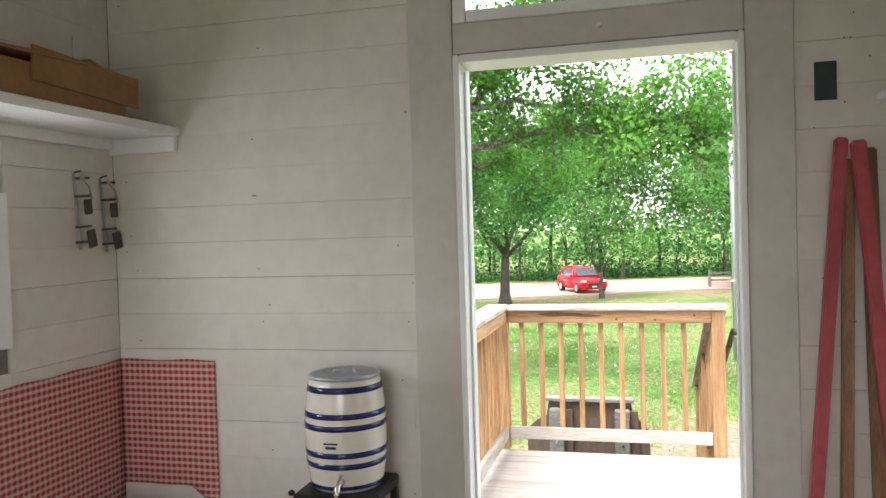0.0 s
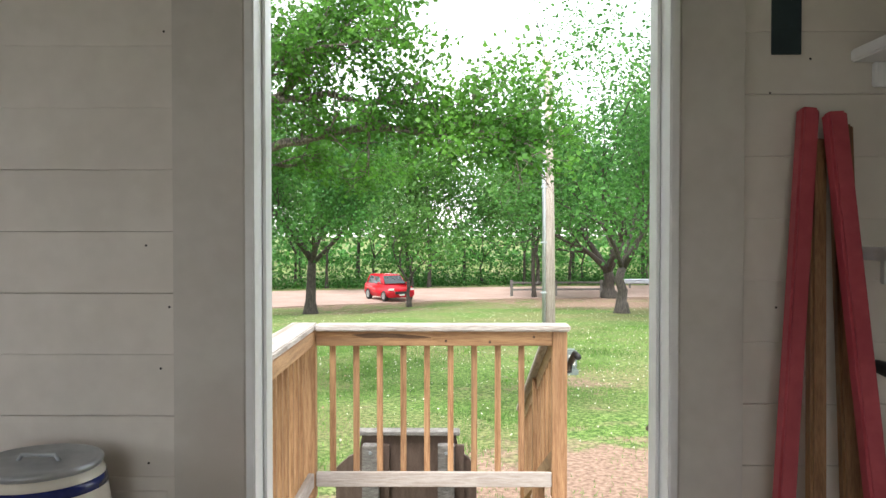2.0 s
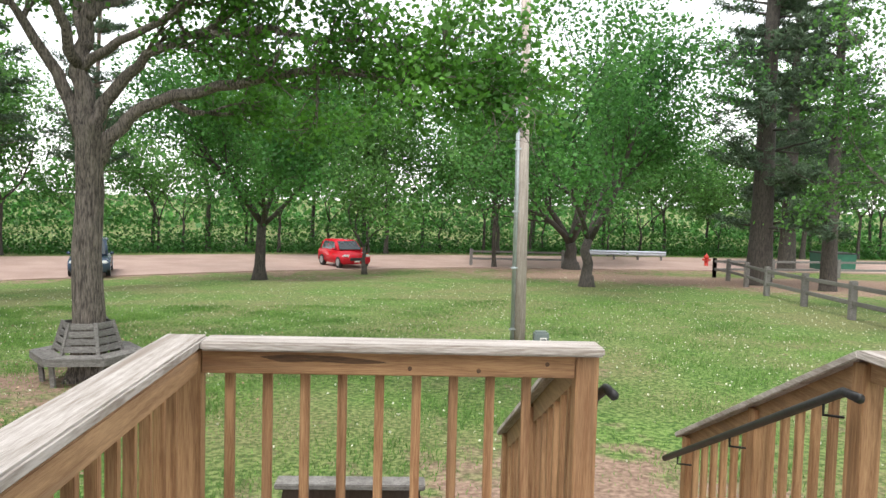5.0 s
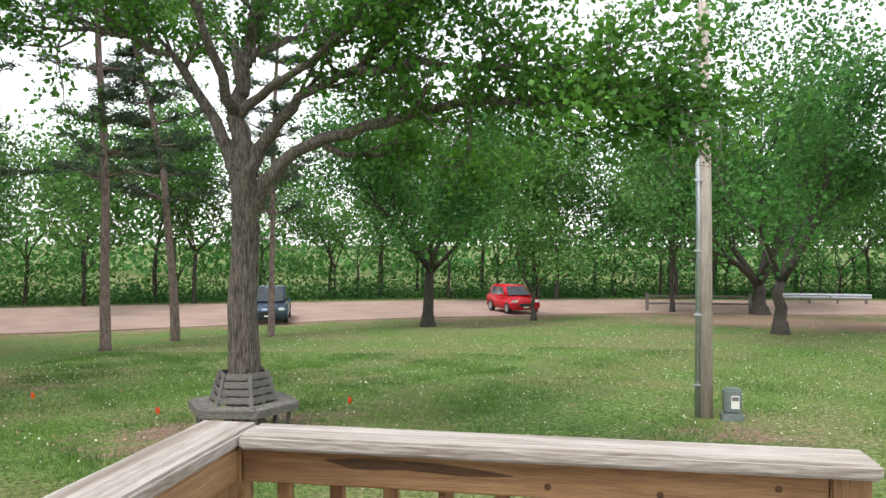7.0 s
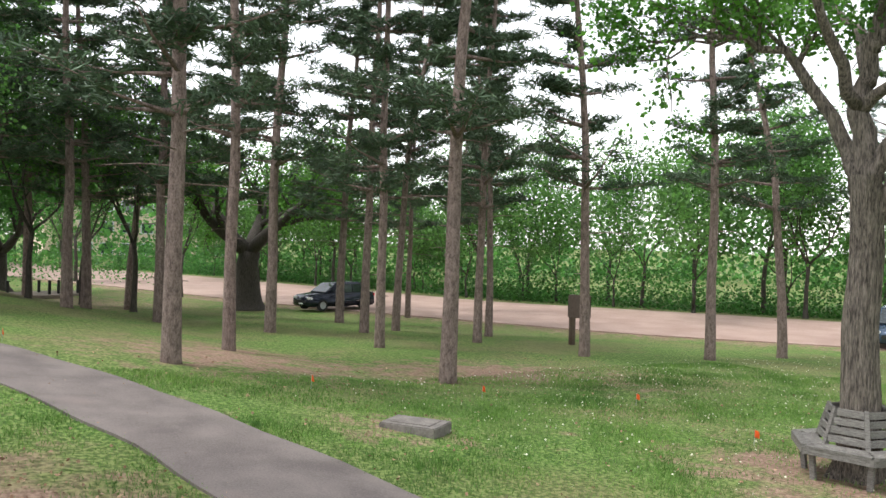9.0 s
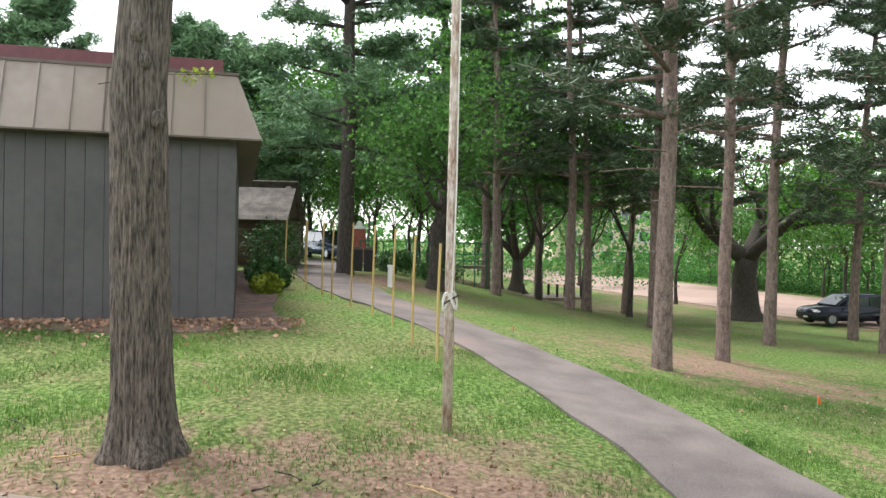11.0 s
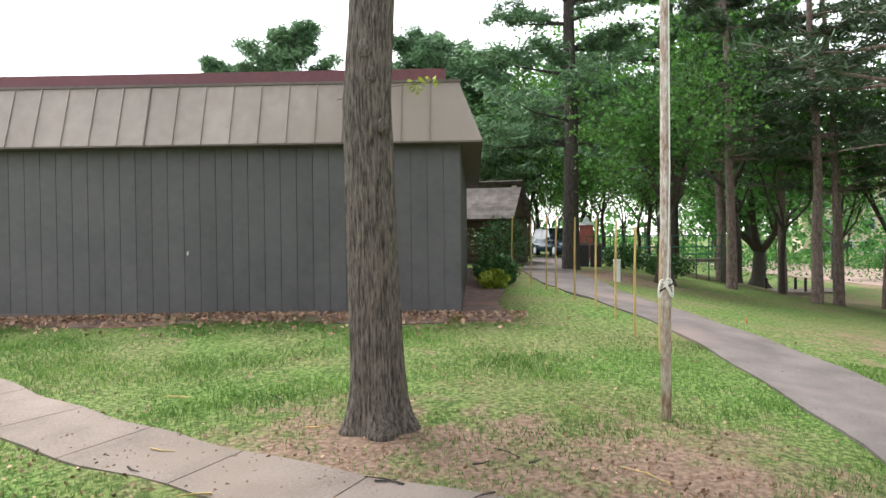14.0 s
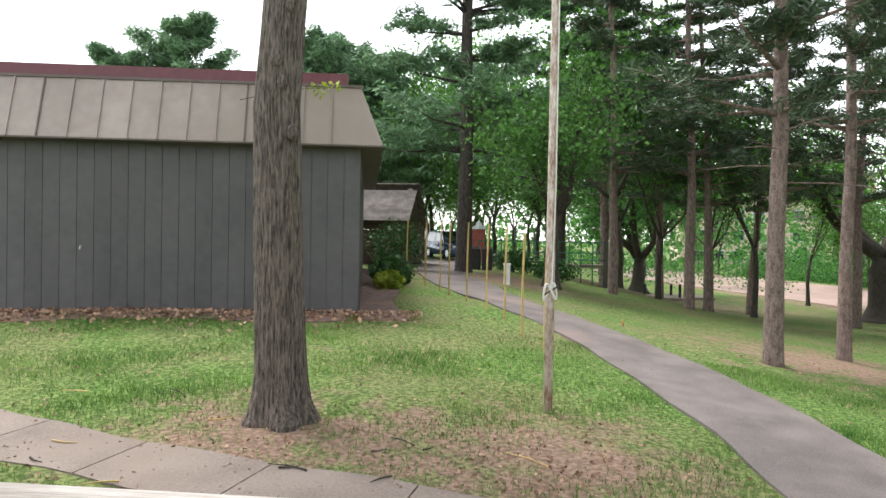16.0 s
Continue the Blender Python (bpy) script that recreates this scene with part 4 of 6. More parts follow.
def ridged_trunk(fork, radius, seed, verts, faces, tops, ridges=34, rows=110, sides_=136):
    """A furrowed trunk whose bark ridges are real relief, spreading into root lobes at the foot."""
    start = len(verts)
    for i in range(rows + 1):
        z = -0.15 + (fork + 0.15) * (i / rows) ** 1.3
        u = max(0.0, z / fork)
        k = min(3, int(u * 4))
        c = tops[k].lerp(tops[k + 1], u * 4 - k)
        for j in range(sides_):
            t = 2 * math.pi * j / sides_
            w = noise.noise((math.cos(t) * 2.2, math.sin(t) * 2.2, z * 0.9 + seed))
            f = noise.noise((math.cos(t) * 9, math.sin(t) * 9, z * 2.6 + seed))
            ridge = abs(math.sin(t * ridges / 2 + 2.4 * w + 1.2 * math.sin(z * 2.3)))
            flare = math.exp(-max(0, z) / 0.22) * (0.42 + 0.22 * math.cos(5 * t + seed) + 0.12 * w)
            r = radius * (1 - 0.28 * u) * (1 + 0.05 * w + 0.06 * (ridge - 0.6) + 0.04 * f + flare)
            verts.append((c.x + r * math.cos(t), c.y + r * math.sin(t), z))
    for i in range(rows):
        for j in range(sides_):
            o = start + i * sides_
            faces.append((o + j, o + (j + 1) % sides_, o + sides_ + (j + 1) % sides_, o + sides_ + j))


def leaf_tree(name, label, at, height, radius, fork, limbs, leaf_mat, bark, leaf, count, seed, spread=2.6, custom=(), group="", scatter=0.5, depth=2, bare_to=0.0, ridged=False, leans=0.0):
    rng = np.random.default_rng(seed)
    verts, faces, tips = [], [], []
    pts = [Vector((rng.normal(0, 0.02) * i + leans * i, rng.normal(0, 0.02) * i, fork * i / 4)) for i in range(5)]
    rad = [radius * (1 - 0.07 * i) for i in range(5)]
    fp, fr_ = root_flare(pts, rad)
    if ridged:
        ridged_trunk(fork, radius, seed, verts, faces, pts)
    else:
        tube_data(fp, fr_, 14, verts, faces)
    top = pts[-1]
    for k in range(limbs):
        a = 2 * math.pi * (k + rng.uniform(-0.3, 0.3)) / limbs
        d = Vector((math.cos(a) * spread * 0.3, math.sin(a) * spread * 0.3, 1.0)).normalized()
        limb(rng, verts, faces, tips, top - Vector((0, 0, rng.uniform(0, 0.2) * fork * 0.3)), d, (height - fork) * rng.uniform(0.42, 0.6), radius * rng.uniform(0.42, 0.6), depth, 0.0, 0.75)
    for line, r, first in custom:
        p = [Vector(q) for q in line]
        fine = [p[0]]
        for a, b in zip(p, p[1:]):
            for u in (0.33, 0.66, 1.0):
                fine.append(a.lerp(b, u) + Vector(rng.normal(0, 0.025, 3)))
        rr = [r * (1 - 0.85 * i / (len(fine) - 1)) for i in range(len(fine))]
        tube_data(fine, rr, 8, verts, faces)
        for i in range(first, len(fine)):
            for _ in range(2):
                d = (fine[i] - fine[i - 1]).normalized() + Vector(rng.normal(0, 0.55, 3)) + Vector((0, 0, 0.1))
                limb(rng, verts, faces, tips, fine[i], d.normalized(), rng.uniform(0.5, 1.15), rr[i] * 0.45 + 0.006, 1, 0.03, 0.8, 5)
    t = thing(name, at, label, "tree", group)
    tb = from_data(verts, faces)
    part("trunk", tb, bark, None, smooth=True).parent = t
    tp = np.array([tuple(q) for q in tips if q.z > bare_to])
    c = tp[rng.integers(0, len(tp), count)] + rng.normal(0, scatter, (count, 3)) * (1, 1, 0.7)
    c = c[c[:, 2] > bare_to * 0.8]
    part_mesh("crown", cards_mesh("crown", c, leaf, leaf_mat, seed, flat=0.35), t)
    return t


def pine(name, label, height, radius, first, seed, needle_mat, bark, reach=2.2, lean=0.0, whorl=0.55, tuft=0.26, per=20, group="", dead=True, density=1.0, rise=(-0.05, 0.35)):
    """A straight pine, built at the origin: trunk with stubs, whorls of branches, tufts of needles."""
    rng = np.random.default_rng(seed)
    verts, faces, centres = [], [], []
    pts = [Vector((lean * i * i * 0.1 + rng.normal(0, 0.03), rng.normal(0, 0.03), height * i / 8)) for i in range(9)]
    pts[0] = Vector((0, 0, 0))
    rad = [max(0.02, radius * (1 - 0.098 * i)) for i in range(9)]
    fp, fr_ = root_flare(pts, rad, 0.18)
    tube_data(fp, fr_, 12, verts, faces)

    def on_trunk(z):
        i = min(7, int(z / height * 8))
        return pts[i].lerp(pts[i + 1], z / height * 8 - i)

    if dead:
        for z in np.arange(1.2, first, 0.3):
            a = rng.uniform(0, 6.28)
            ln = rng.uniform(0.12, 0.3) if z < first * 0.7 else rng.uniform(0.4, 1.6)
            p = on_trunk(z)
            d = Vector((math.cos(a), math.sin(a), rng.uniform(-0.1, 0.3)))
            tube_data([p, p + d * ln * 0.5, p + d * ln + Vector((0, 0, -0.06 * ln))], [radius * 0.13, 0.014, 0.005], 5, verts, faces)
    z = first
    while z < height - 0.3:
        u = (z - first) / (height - first)
        ln0 = reach * (1 - 0.75 * u) * rng.uniform(0.75, 1.1)
        for k in range(rng.integers(3, 6)):
            a = rng.uniform(0, 6.28)
            p = on_trunk(z + rng.uniform(-0.1, 0.1))
            d = Vector((math.cos(a), math.sin(a), rng.uniform(*rise)))
            ln = ln0 * rng.uniform(0.6, 1.15)
            q = [p, p + d * ln * 0.5, p + d * ln + Vector((0, 0, 0.1 * ln))]
            tube_data(q, [0.035 + 0.01 * reach, 0.022, 0.006], 5, verts, faces)
            for s in np.arange(0.35, 1.01, 0.13 / density):
                base = q[0].lerp(q[2], s)
                for _ in range(2):
                    o = base + Vector(rng.normal(0, 0.16 * ln * 0.6, 3) * (1, 1, 0.3))
                    tube_data([base, o], [0.008, 0.004], 3, verts, faces)
                    centres.append(tuple(o))
        z += whorl * rng.uniform(0.7, 1.3)
    c = np.repeat(np.array(centres), per, axis=0)
    c = c + rng.normal(0, tuft * 0.42, c.shape) * (1, 1, 0.55)
    t = thing(name, (0, 0, 0), label, "tree", group)
    part("trunk", from_data(verts, faces), bark, None, smooth=True).parent = t
    part_mesh("crown", cards_mesh("crown", c, tuft, needle_mat, seed, "needle", 0.3), t)
    return t


# the oak with the bench round it
OX, OY = -4.92, 13.7
OZ = gz(OX, OY)
oak_limbs = [
    ([(0.10, 0.02, 3.2), (0.30, 0.0, 3.62), (0.62, -0.02, 3.92), (1.29, -0.24, 4.20), (2.34, -0.64, 4.36), (3.40, -1.15, 4.48), (4.34, -1.67, 4.41), (5.05, -2.01, 4.34), (5.77, -2.25, 4.10)], 0.125, 12),
    ([(0.08, 0.05, 3.7), (0.22, 0.03, 4.08), (0.59, -0.10, 4.47), (1.01, -0.35, 4.77), (1.89, -0.66, 5.07), (2.60, -1.09, 5.53), (3.31, -1.50, 6.21)], 0.12, 9),
    ([(1.79, -0.62, 5.04), (2.79, -0.98, 5.02), (3.71, -1.41, 4.83), (4.54, -1.84, 4.70), (5.29, -2.18, 4.43)], 0.07, 5),
    ([(1.25, -0.22, 4.18), (1.50, 0.0, 3.98), (1.87, 0.31, 4.02), (2.41, 0.96, 4.17), (3.02, 1.61, 3.97)], 0.06, 5),
    ([(-0.10, 0.02, 3.6), (-0.24, 0.02, 4.09), (-0.57, -0.09, 4.77), (-0.86, -0.40, 5.42), (-1.46, -0.95, 5.60), (-2.23, -1.42, 5.56)], 0.12, 8),
    ([(0.0, 0.03, 3.5), (-0.03, 0.04, 4.05), (-0.12, 0.05, 4.78), (0.07, 0.0, 5.65), (0.43, -0.03, 6.91), (0.70, -0.06, 8.29)], 0.18, 8),
    ([(-0.08, 0.0, 4.6), (0.11, -0.06, 4.77), (0.78, -0.56, 4.96), (1.68, -1.18, 5.25), (2.68, -1.78, 5.60), (3.56, -2.30, 5.60)], 0.09, 8),
    ([(0.03, 0.0, 5.3), (0.15, 0.0, 5.49), (0.63, 0.76, 5.92), (1.36, 1.64, 6.40), (2.32, 2.46, 7.18)], 0.09, 6),
    ([(-0.10, 0.0, 4.6), (-0.14, -0.64, 5.35), (-0.22, -1.22, 6.06), (-0.39, -1.72, 6.58)], 0.09, 5),
    ([(0.0, 0.0, 4.9), (-0.5, 0.8, 5.7), (-1.2, 1.6, 6.4), (-2.2, 2.2, 7.0)], 0.09, 5),
]
leaf_tree("oak_tree", "tall grey-barked oak with spreading limbs above a round bench", (OX, OY, OZ), 9.0, 0.24, 3.75, 0, LEAF, BARK, 0.08, 33000, 11, custom=oak_limbs, scatter=0.17, bare_to=3.7, ridged=True)

# hexagonal bench round the oak
bn = thing("tree_bench", (OX, OY, OZ), "weathered grey hexagonal bench built round the oak", "bench")
for k in range(6):
    a0, a1 = math.pi / 3 * k + 0.12, math.pi / 3 * (k + 1) + 0.12

    def ring(r, z, a):
        return (OX + r * math.cos(a), OY + r * math.sin(a), OZ + z)

    for j, r in enumerate((0.54, 0.65, 0.76)):
        part("seat_slat", beam(ring(r, 0.44, a0 + 0.01), ring(r, 0.44, a1 - 0.01), 0.105, 0.032, 0.004), OLDWOOD, bn)
    part("apron", beam(ring(0.80, 0.385, a0), ring(0.80, 0.385, a1), 0.03, 0.08), OLDWOOD, bn)
    for j in range(4):
        r, z = 0.47 - 0.04 * j, 0.53 + 0.105 * j
        part("back_slat", beam(ring(r, z, a0), ring(r, z, a1), 0.026, 0.088, 0.003), OLDWOOD, bn)
    part("back_post", beam(ring(0.50, 0.40, a0), ring(0.345, 0.90, a0), 0.05, 0.05), OLDWOOD, bn)
    part("leg", beam(ring(0.63, -0.05, a0), ring(0.68, 0.42, a0), 0.06, 0.06, up=(0, 1, 0)), OLDWOOD, bn)
    part("brace", beam(ring(0.45, 0.36, a0), ring(0.79, 0.40, a0), 0.04, 0.07), OLDWOOD, bn)

# big trunk near the dark building
BX, BY = -8.05, 1.5
leaf_tree("maple_tree", "thick straight furrowed trunk with knots beside the walk", (BX, BY, gz(BX, BY)), 13, 0.27, 6.5, 4, LEAF, BARK, 0.16, 9000, 23, scatter=0.7, bare_to=7.0, ridged=True)
for k, (z, a, s) in enumerate(((3.0, -0.5, 0.09), (3.75, 0.05, 0.11), (3.5, 0.45, 0.08), (2.35, 0.9, 0.075), (4.3, -0.2, 0.1))):
    th = math.atan2(4.0 - BY, 0 - BX) + (-0.35 if k % 2 else 0.1) - a * 0.5
    o = (BX + 0.235 * math.cos(th), BY + 0.235 * math.sin(th), gz(BX, BY) + z)
    kn = lathe([(0.001, -s), (s * 0.7, -s * 0.7), (s, 0), (s * 0.7, s * 0.7), (0.001, s)], (0, 0, 0), 12)
    bmesh.ops.scale(kn, vec=(0.7, 0.7, 1), verts=kn.verts)
    bmesh.ops.translate(kn, verts=kn.verts, vec=o)
    solid("bark_knot", kn, BARK, "rounded bark knot on the thick trunk", "tree knot", group="trunk knots", smooth=True)

# lawn and roadside trees
leaf_tree("maple_tree", "dark-trunked maple with broad green crown on the lawn", (-6.9, 38.3, gz(-6.9, 38.3)), 11, 0.27, 2.6, 5, LEAFM, BARKD, 0.16, 20000, 31, spread=4.0, scatter=0.5, bare_to=2.3)
leaf_tree("maple_tree", "forked lawn maple with dense green crown", (7.0, 32.6, gz(7, 32.6)), 12.5, 0.24, 1.9, 5, LEAFM, BARKD, 0.145, 27000, 37, spread=2.6, scatter=0.55, bare_to=2.2)
leaf_tree("maple_tree", "wide forked dark maple by the fence", (9.75, 48.5, gz(9.75, 48.5)), 13, 0.42, 1.6, 5, LEAFM, BARKD, 0.17, 15000, 41, spread=3.2, scatter=0.7, bare_to=3.2)
leaf_tree("young_tree", "slim young roadside tree", (-2.3, 42.4, gz(-2.3, 42.4)), 6.0, 0.12, 1.4, 3, LEAFY, BARKD, 0.22, 1500, 43, scatter=0.5, bare_to=2.2)
leaf_tree("young_tree", "slim tree beside the rail fence", (5.1, 48.4, gz(5.1, 48.4)), 10.0, 0.13, 3.5, 3, LEAFY, BARKD, 0.3, 5000, 47, scatter=0.8, bare_to=3.0)
leaf_tree("maple_tree", "bright leafy maple reaching in over the stairs side", (13.5, 20.5, gz(13.5, 20.5)), 10, 0.2, 2.2, 5, LEAFY, BARK, 0.115, 19000, 53, spread=3.0, scatter=0.4, bare_to=2.2)
leaf_tree("oak_tree", "broad dark oak with heavy limbs beside the road", (-40.5, 21.3, gz(-40.5, 21.3)), 14, 0.75, 3.2, 5, LEAF, BARKD, 0.17, 15000, 59, spread=4.0, scatter=0.6, bare_to=3.4)
leaf_tree("maple_tree", "spreading leafy tree beyond the footpath", (-26.3, 4.8, gz(-26.3, 4.8)), 8.0, 0.24, 2.6, 5, LEAFY, BARKD, 0.13, 9000, 61, spread=3.6, scatter=0.5, bare_to=3.2)
leaf_tree("maple_tree", "crooked multi-limbed tree by the parking", (-55, 11.5, gz(-55, 11.5)), 12, 0.5, 2.2, 5, LEAFM, BARKD, 0.3, 8000, 67, spread=3.8, scatter=0.7, bare_to=3.4)

# red pines with bare trunks
pine_a = pine("red_pine", "tall red pine with bare scaly trunk", 17, 0.145, 4.6, 71, NEEDLE, PINEBARK, 2.4, 0.12, group="red pines", whorl=0.78, per=15)
pine_b = pine("red_pine", "tall red pine with bare scaly trunk", 18, 0.15, 5.2, 73, NEEDLE, PINEBARK, 2.3, -0.1, group="red pines", whorl=0.82, per=15)
pine_c = pine("red_pine", "tall leaning red pine with dead side branches", 16, 0.14, 5.0, 79, NEEDLE, PINEBARK, 2.2, 0.45, group="red pines", whorl=0.82, per=15)
pines = [(-14.8, 8.5, 0, 1.0, 1.15), (-18.4, 11.1, 1, 1.0, 1.0), (-25, 15.3, 1, 1.1, 1.25), (-31, 21.5, 0, 1.0, 1.3), (-24.6, 18.8, 1, 1.0, 1.1), (-19.6, 16.2, 0, 1.0, 1.0), (-25.5, 20.8, 2, 1.05, 1.1),
         (-13.3, 13.8, 1, 1.0, 1.15), (-20.5, 20.7, 0, 1.0, 1.0), (-22.9, 23.3, 2, 1.0, 1.0), (-16, 21, 2, 1.0, 1.1), (-14.2, 24.6, 1, 1.0, 1.05), (-14.0, 28.4, 2, 1.0, 1.1), (-11.3, 30.5, 0, 1.0, 0.8),
         (-31, 10.2, 1, 1.0, 1.3), (-35, 11.8, 0, 1.0, 1.4), (-38.5, 14.5, 2, 1.0, 1.3), (-29.5, 13.0, 0, 1.1, 1.3), (-34, 17.5, 1, 1.0, 1.3), (-43, 11.0, 1, 1.0, 1.5), (-30, 7.2, 0, 1.0, 1.2), (-37, 7.5, 1, 1.0, 1.4)]
for i, (x, y, v, hs_, ws) in enumerate(pines):
    src = (pine_a, pine_b, pine_c)[v]
    m = pose(x, y, gz(x, y), 0, 0, (i * 137) % 360) @ Matrix.Diagonal((ws, ws, hs_, 1))
    c = copy_thing(src, m)
for i, src in enumerate((pine_a, pine_b, pine_c)):
    x, y = ((-33.5, 29.0), (-29.0, 30.0), (-36.0, 33.5))[i]
    src.matrix_basis = pose(x, y - 2, gz(x, y - 2), 0, 0, 40 * i)

# big white pines
wp_a = pine("white_pine", "large white pine with layered soft green boughs", 21, 0.29, 4.4, 83, NEEDLEW, BARKD, 4.6, 0.05, 0.8, 0.36, 24, "white pines", False, 1.6)
wp_c = pine("white_pine", "feathery pale green pine top above the roof", 12.5, 0.2, 3.0, 97, NEEDLEW, BARKD, 5.6, 0.0, 0.36, 0.5, 14, "white pines", False, 1.5, rise=(0.25, 0.7))
wp_b = pine("white_pine", "large dark pine by the rail fence", 20, 0.52, 2.6, 89, NEEDLE, BARKD, 4.4, 0.0, 0.75, 0.36, 17, "white pines", True, 1.2)
wp_a.matrix_basis = pose(-28.4, 1.7, gz(-28.4, 1.7))
wp_b.matrix_basis = pose(15.2, 35.3, gz(15.2, 35.3))
copy_thing(wp_b, pose(16.6, 32.2, gz(16.6, 32.2), 0, 0, 120) @ Matrix.Diagonal((0.6, 0.6, 0.8, 1)))
copy_thing(wp_b, pose(23.9, 50.3, gz(23.9, 50.3), 0, 0, 220))
wp_c.matrix_basis = pose(-41.2, -14.7, 0.5)
copy_thing(wp_c, pose(-43.7, -7.9, 0.4, 0, 0, 130))
copy_thing(wp_c, pose(-40.5, -18.3, 0.3, 0, 0, 250) @ Matrix.Diagonal((0.85, 0.85, 0.88, 1)))
copy_thing(wp_c, pose(-44.0, -4.6, 0.3, 0, 0, 40) @ Matrix.Diagonal((1.0, 1.0, 0.9, 1)))
copy_thing(wp_a, pose(-38, 5.5, gz(-38, 5.5), 0, 0, 300))

# woods: a few trees built once and repeated behind the road and the parking
wood_kinds = [
    leaf_tree("woodland_tree", "leafy woodland tree with slim trunk", (0, 0, 0), 13, 0.14, 3.0, 3, LEAFY, BARKD, 0.21, 4500, 101, spread=2.0, scatter=0.75, group="woodland", bare_to=1.6),
    leaf_tree("woodland_tree", "leafy woodland tree with forked trunk", (0, 0, 0), 15, 0.17, 4.0, 3, LEAFY, BARKD, 0.21, 4500, 103, spread=1.9, scatter=0.8, group="woodland", bare_to=2.2),
    leaf_tree("woodland_tree", "young bright leafy woodland tree", (0, 0, 0), 9, 0.08, 1.6, 3, LEAFY, BARKD, 0.185, 4400, 107, spread=2.4, scatter=0.7, group="woodland", bare_to=0.4),
]
rw = random.Random(5)
spots = []
for x in np.arange(-78, 46, 2.5):
    fy = np.interp(x, [p[0] for p in road_far], [p[1] for p in road_far])
    for row in range(2 if round(x * 10) % 2 == 0 else 1):
        spots.append((x + rw.uniform(-1.3, 1.3), fy + 2.5 + row * 6.0 + rw.uniform(-1.5, 2.5), row))
for k in range(20):
    spots.append((-60 - rw.uniform(0, 45), -12 + k * 2.0 + rw.uniform(-1, 1), 1))
for k in range(14):
    spots.append((-44 - rw.uniform(0, 14), -8 + k * 1.0, 1))
for x, y in ((-33, 7.5), (-37, 10), (-36, 14), (-42, 8), (-43, 13.5), (-48, 9.5), (-50, 21), (-45, 4.5), (-48, -2), (-50, -4.5), (-47, -6.5), (-52, 0.5)):
    spots.append((x, y, 3))
used = [0, 0, 0]
for x, y, row in spots:
    k = rw.choice((0, 1, 2, 2)) if row == 0 else 1 if row == 3 else rw.choice((0, 1, 1))
    s = rw.uniform(0.75, 1.2) * (1.0 if row < 2 else 1.12)
    if row < 2:
        s *= rw.uniform(0.85, 1.18) if x < -14 else rw.uniform(1.0, 1.45)
    m = pose(x, y, gz(x, y) - 0.1, 0, 0, rw.uniform(0, 360)) @ Matrix.Diagonal((s, s, s, 1))
    if not used[k]:
        used[k] = 1
        wood_kinds[k].matrix_basis = m
    else:
        copy_thing(wood_kinds[k], m)

# low growth along the wood's edge
rng = np.random.default_rng(9)
ux = rng.uniform(-95, 50, 70000)
uy = np.interp(ux, [p[0] for p in road_far], [p[1] for p in road_far]) + 2.0 + rng.gamma(1.6, 2.6, 70000)
uz = ground_z(ux, uy) + rng.uniform(0, 1, 70000) ** 2.0 * (2.6 + 1.5 * np.sin(ux * 0.7) * np.cos(ux * 0.23))
ux2, uy2 = rng.uniform(-100, -62, 9000), rng.uniform(-20, 26, 9000)
uz2 = ground_z(ux2, uy2) + rng.uniform(0, 2.0, 9000)
ub = new("undergrowth", cards_mesh("undergrowth", np.stack([np.r_[ux, ux2], np.r_[uy, uy2], np.r_[uz, uz2]], 1), 0.21, LEAFM, 9, flat=0.3))
tagged(ub, "dense green undergrowth along the wood edge", "undergrowth", kind="stuff")

fa = rng.uniform(radians(20), radians(185), 26000)
fd = rng.uniform(95, 135, 26000)
fx3, fy3 = fd * np.cos(fa), fd * np.sin(fa)
fz3 = -2.4 + rng.uniform(0, 1, 26000) ** 1.3 * (8.5 + 2.2 * np.sin(fa * 31) + 1.6 * np.sin(fa * 83 + 1))
tagged(new("far_woods", cards_mesh("far_woods", np.stack([fx3, fy3, fz3], 1), 0.75, LEAFM, 10, flat=0.2)), "distant bank of green woods", "woods", kind="stuff")


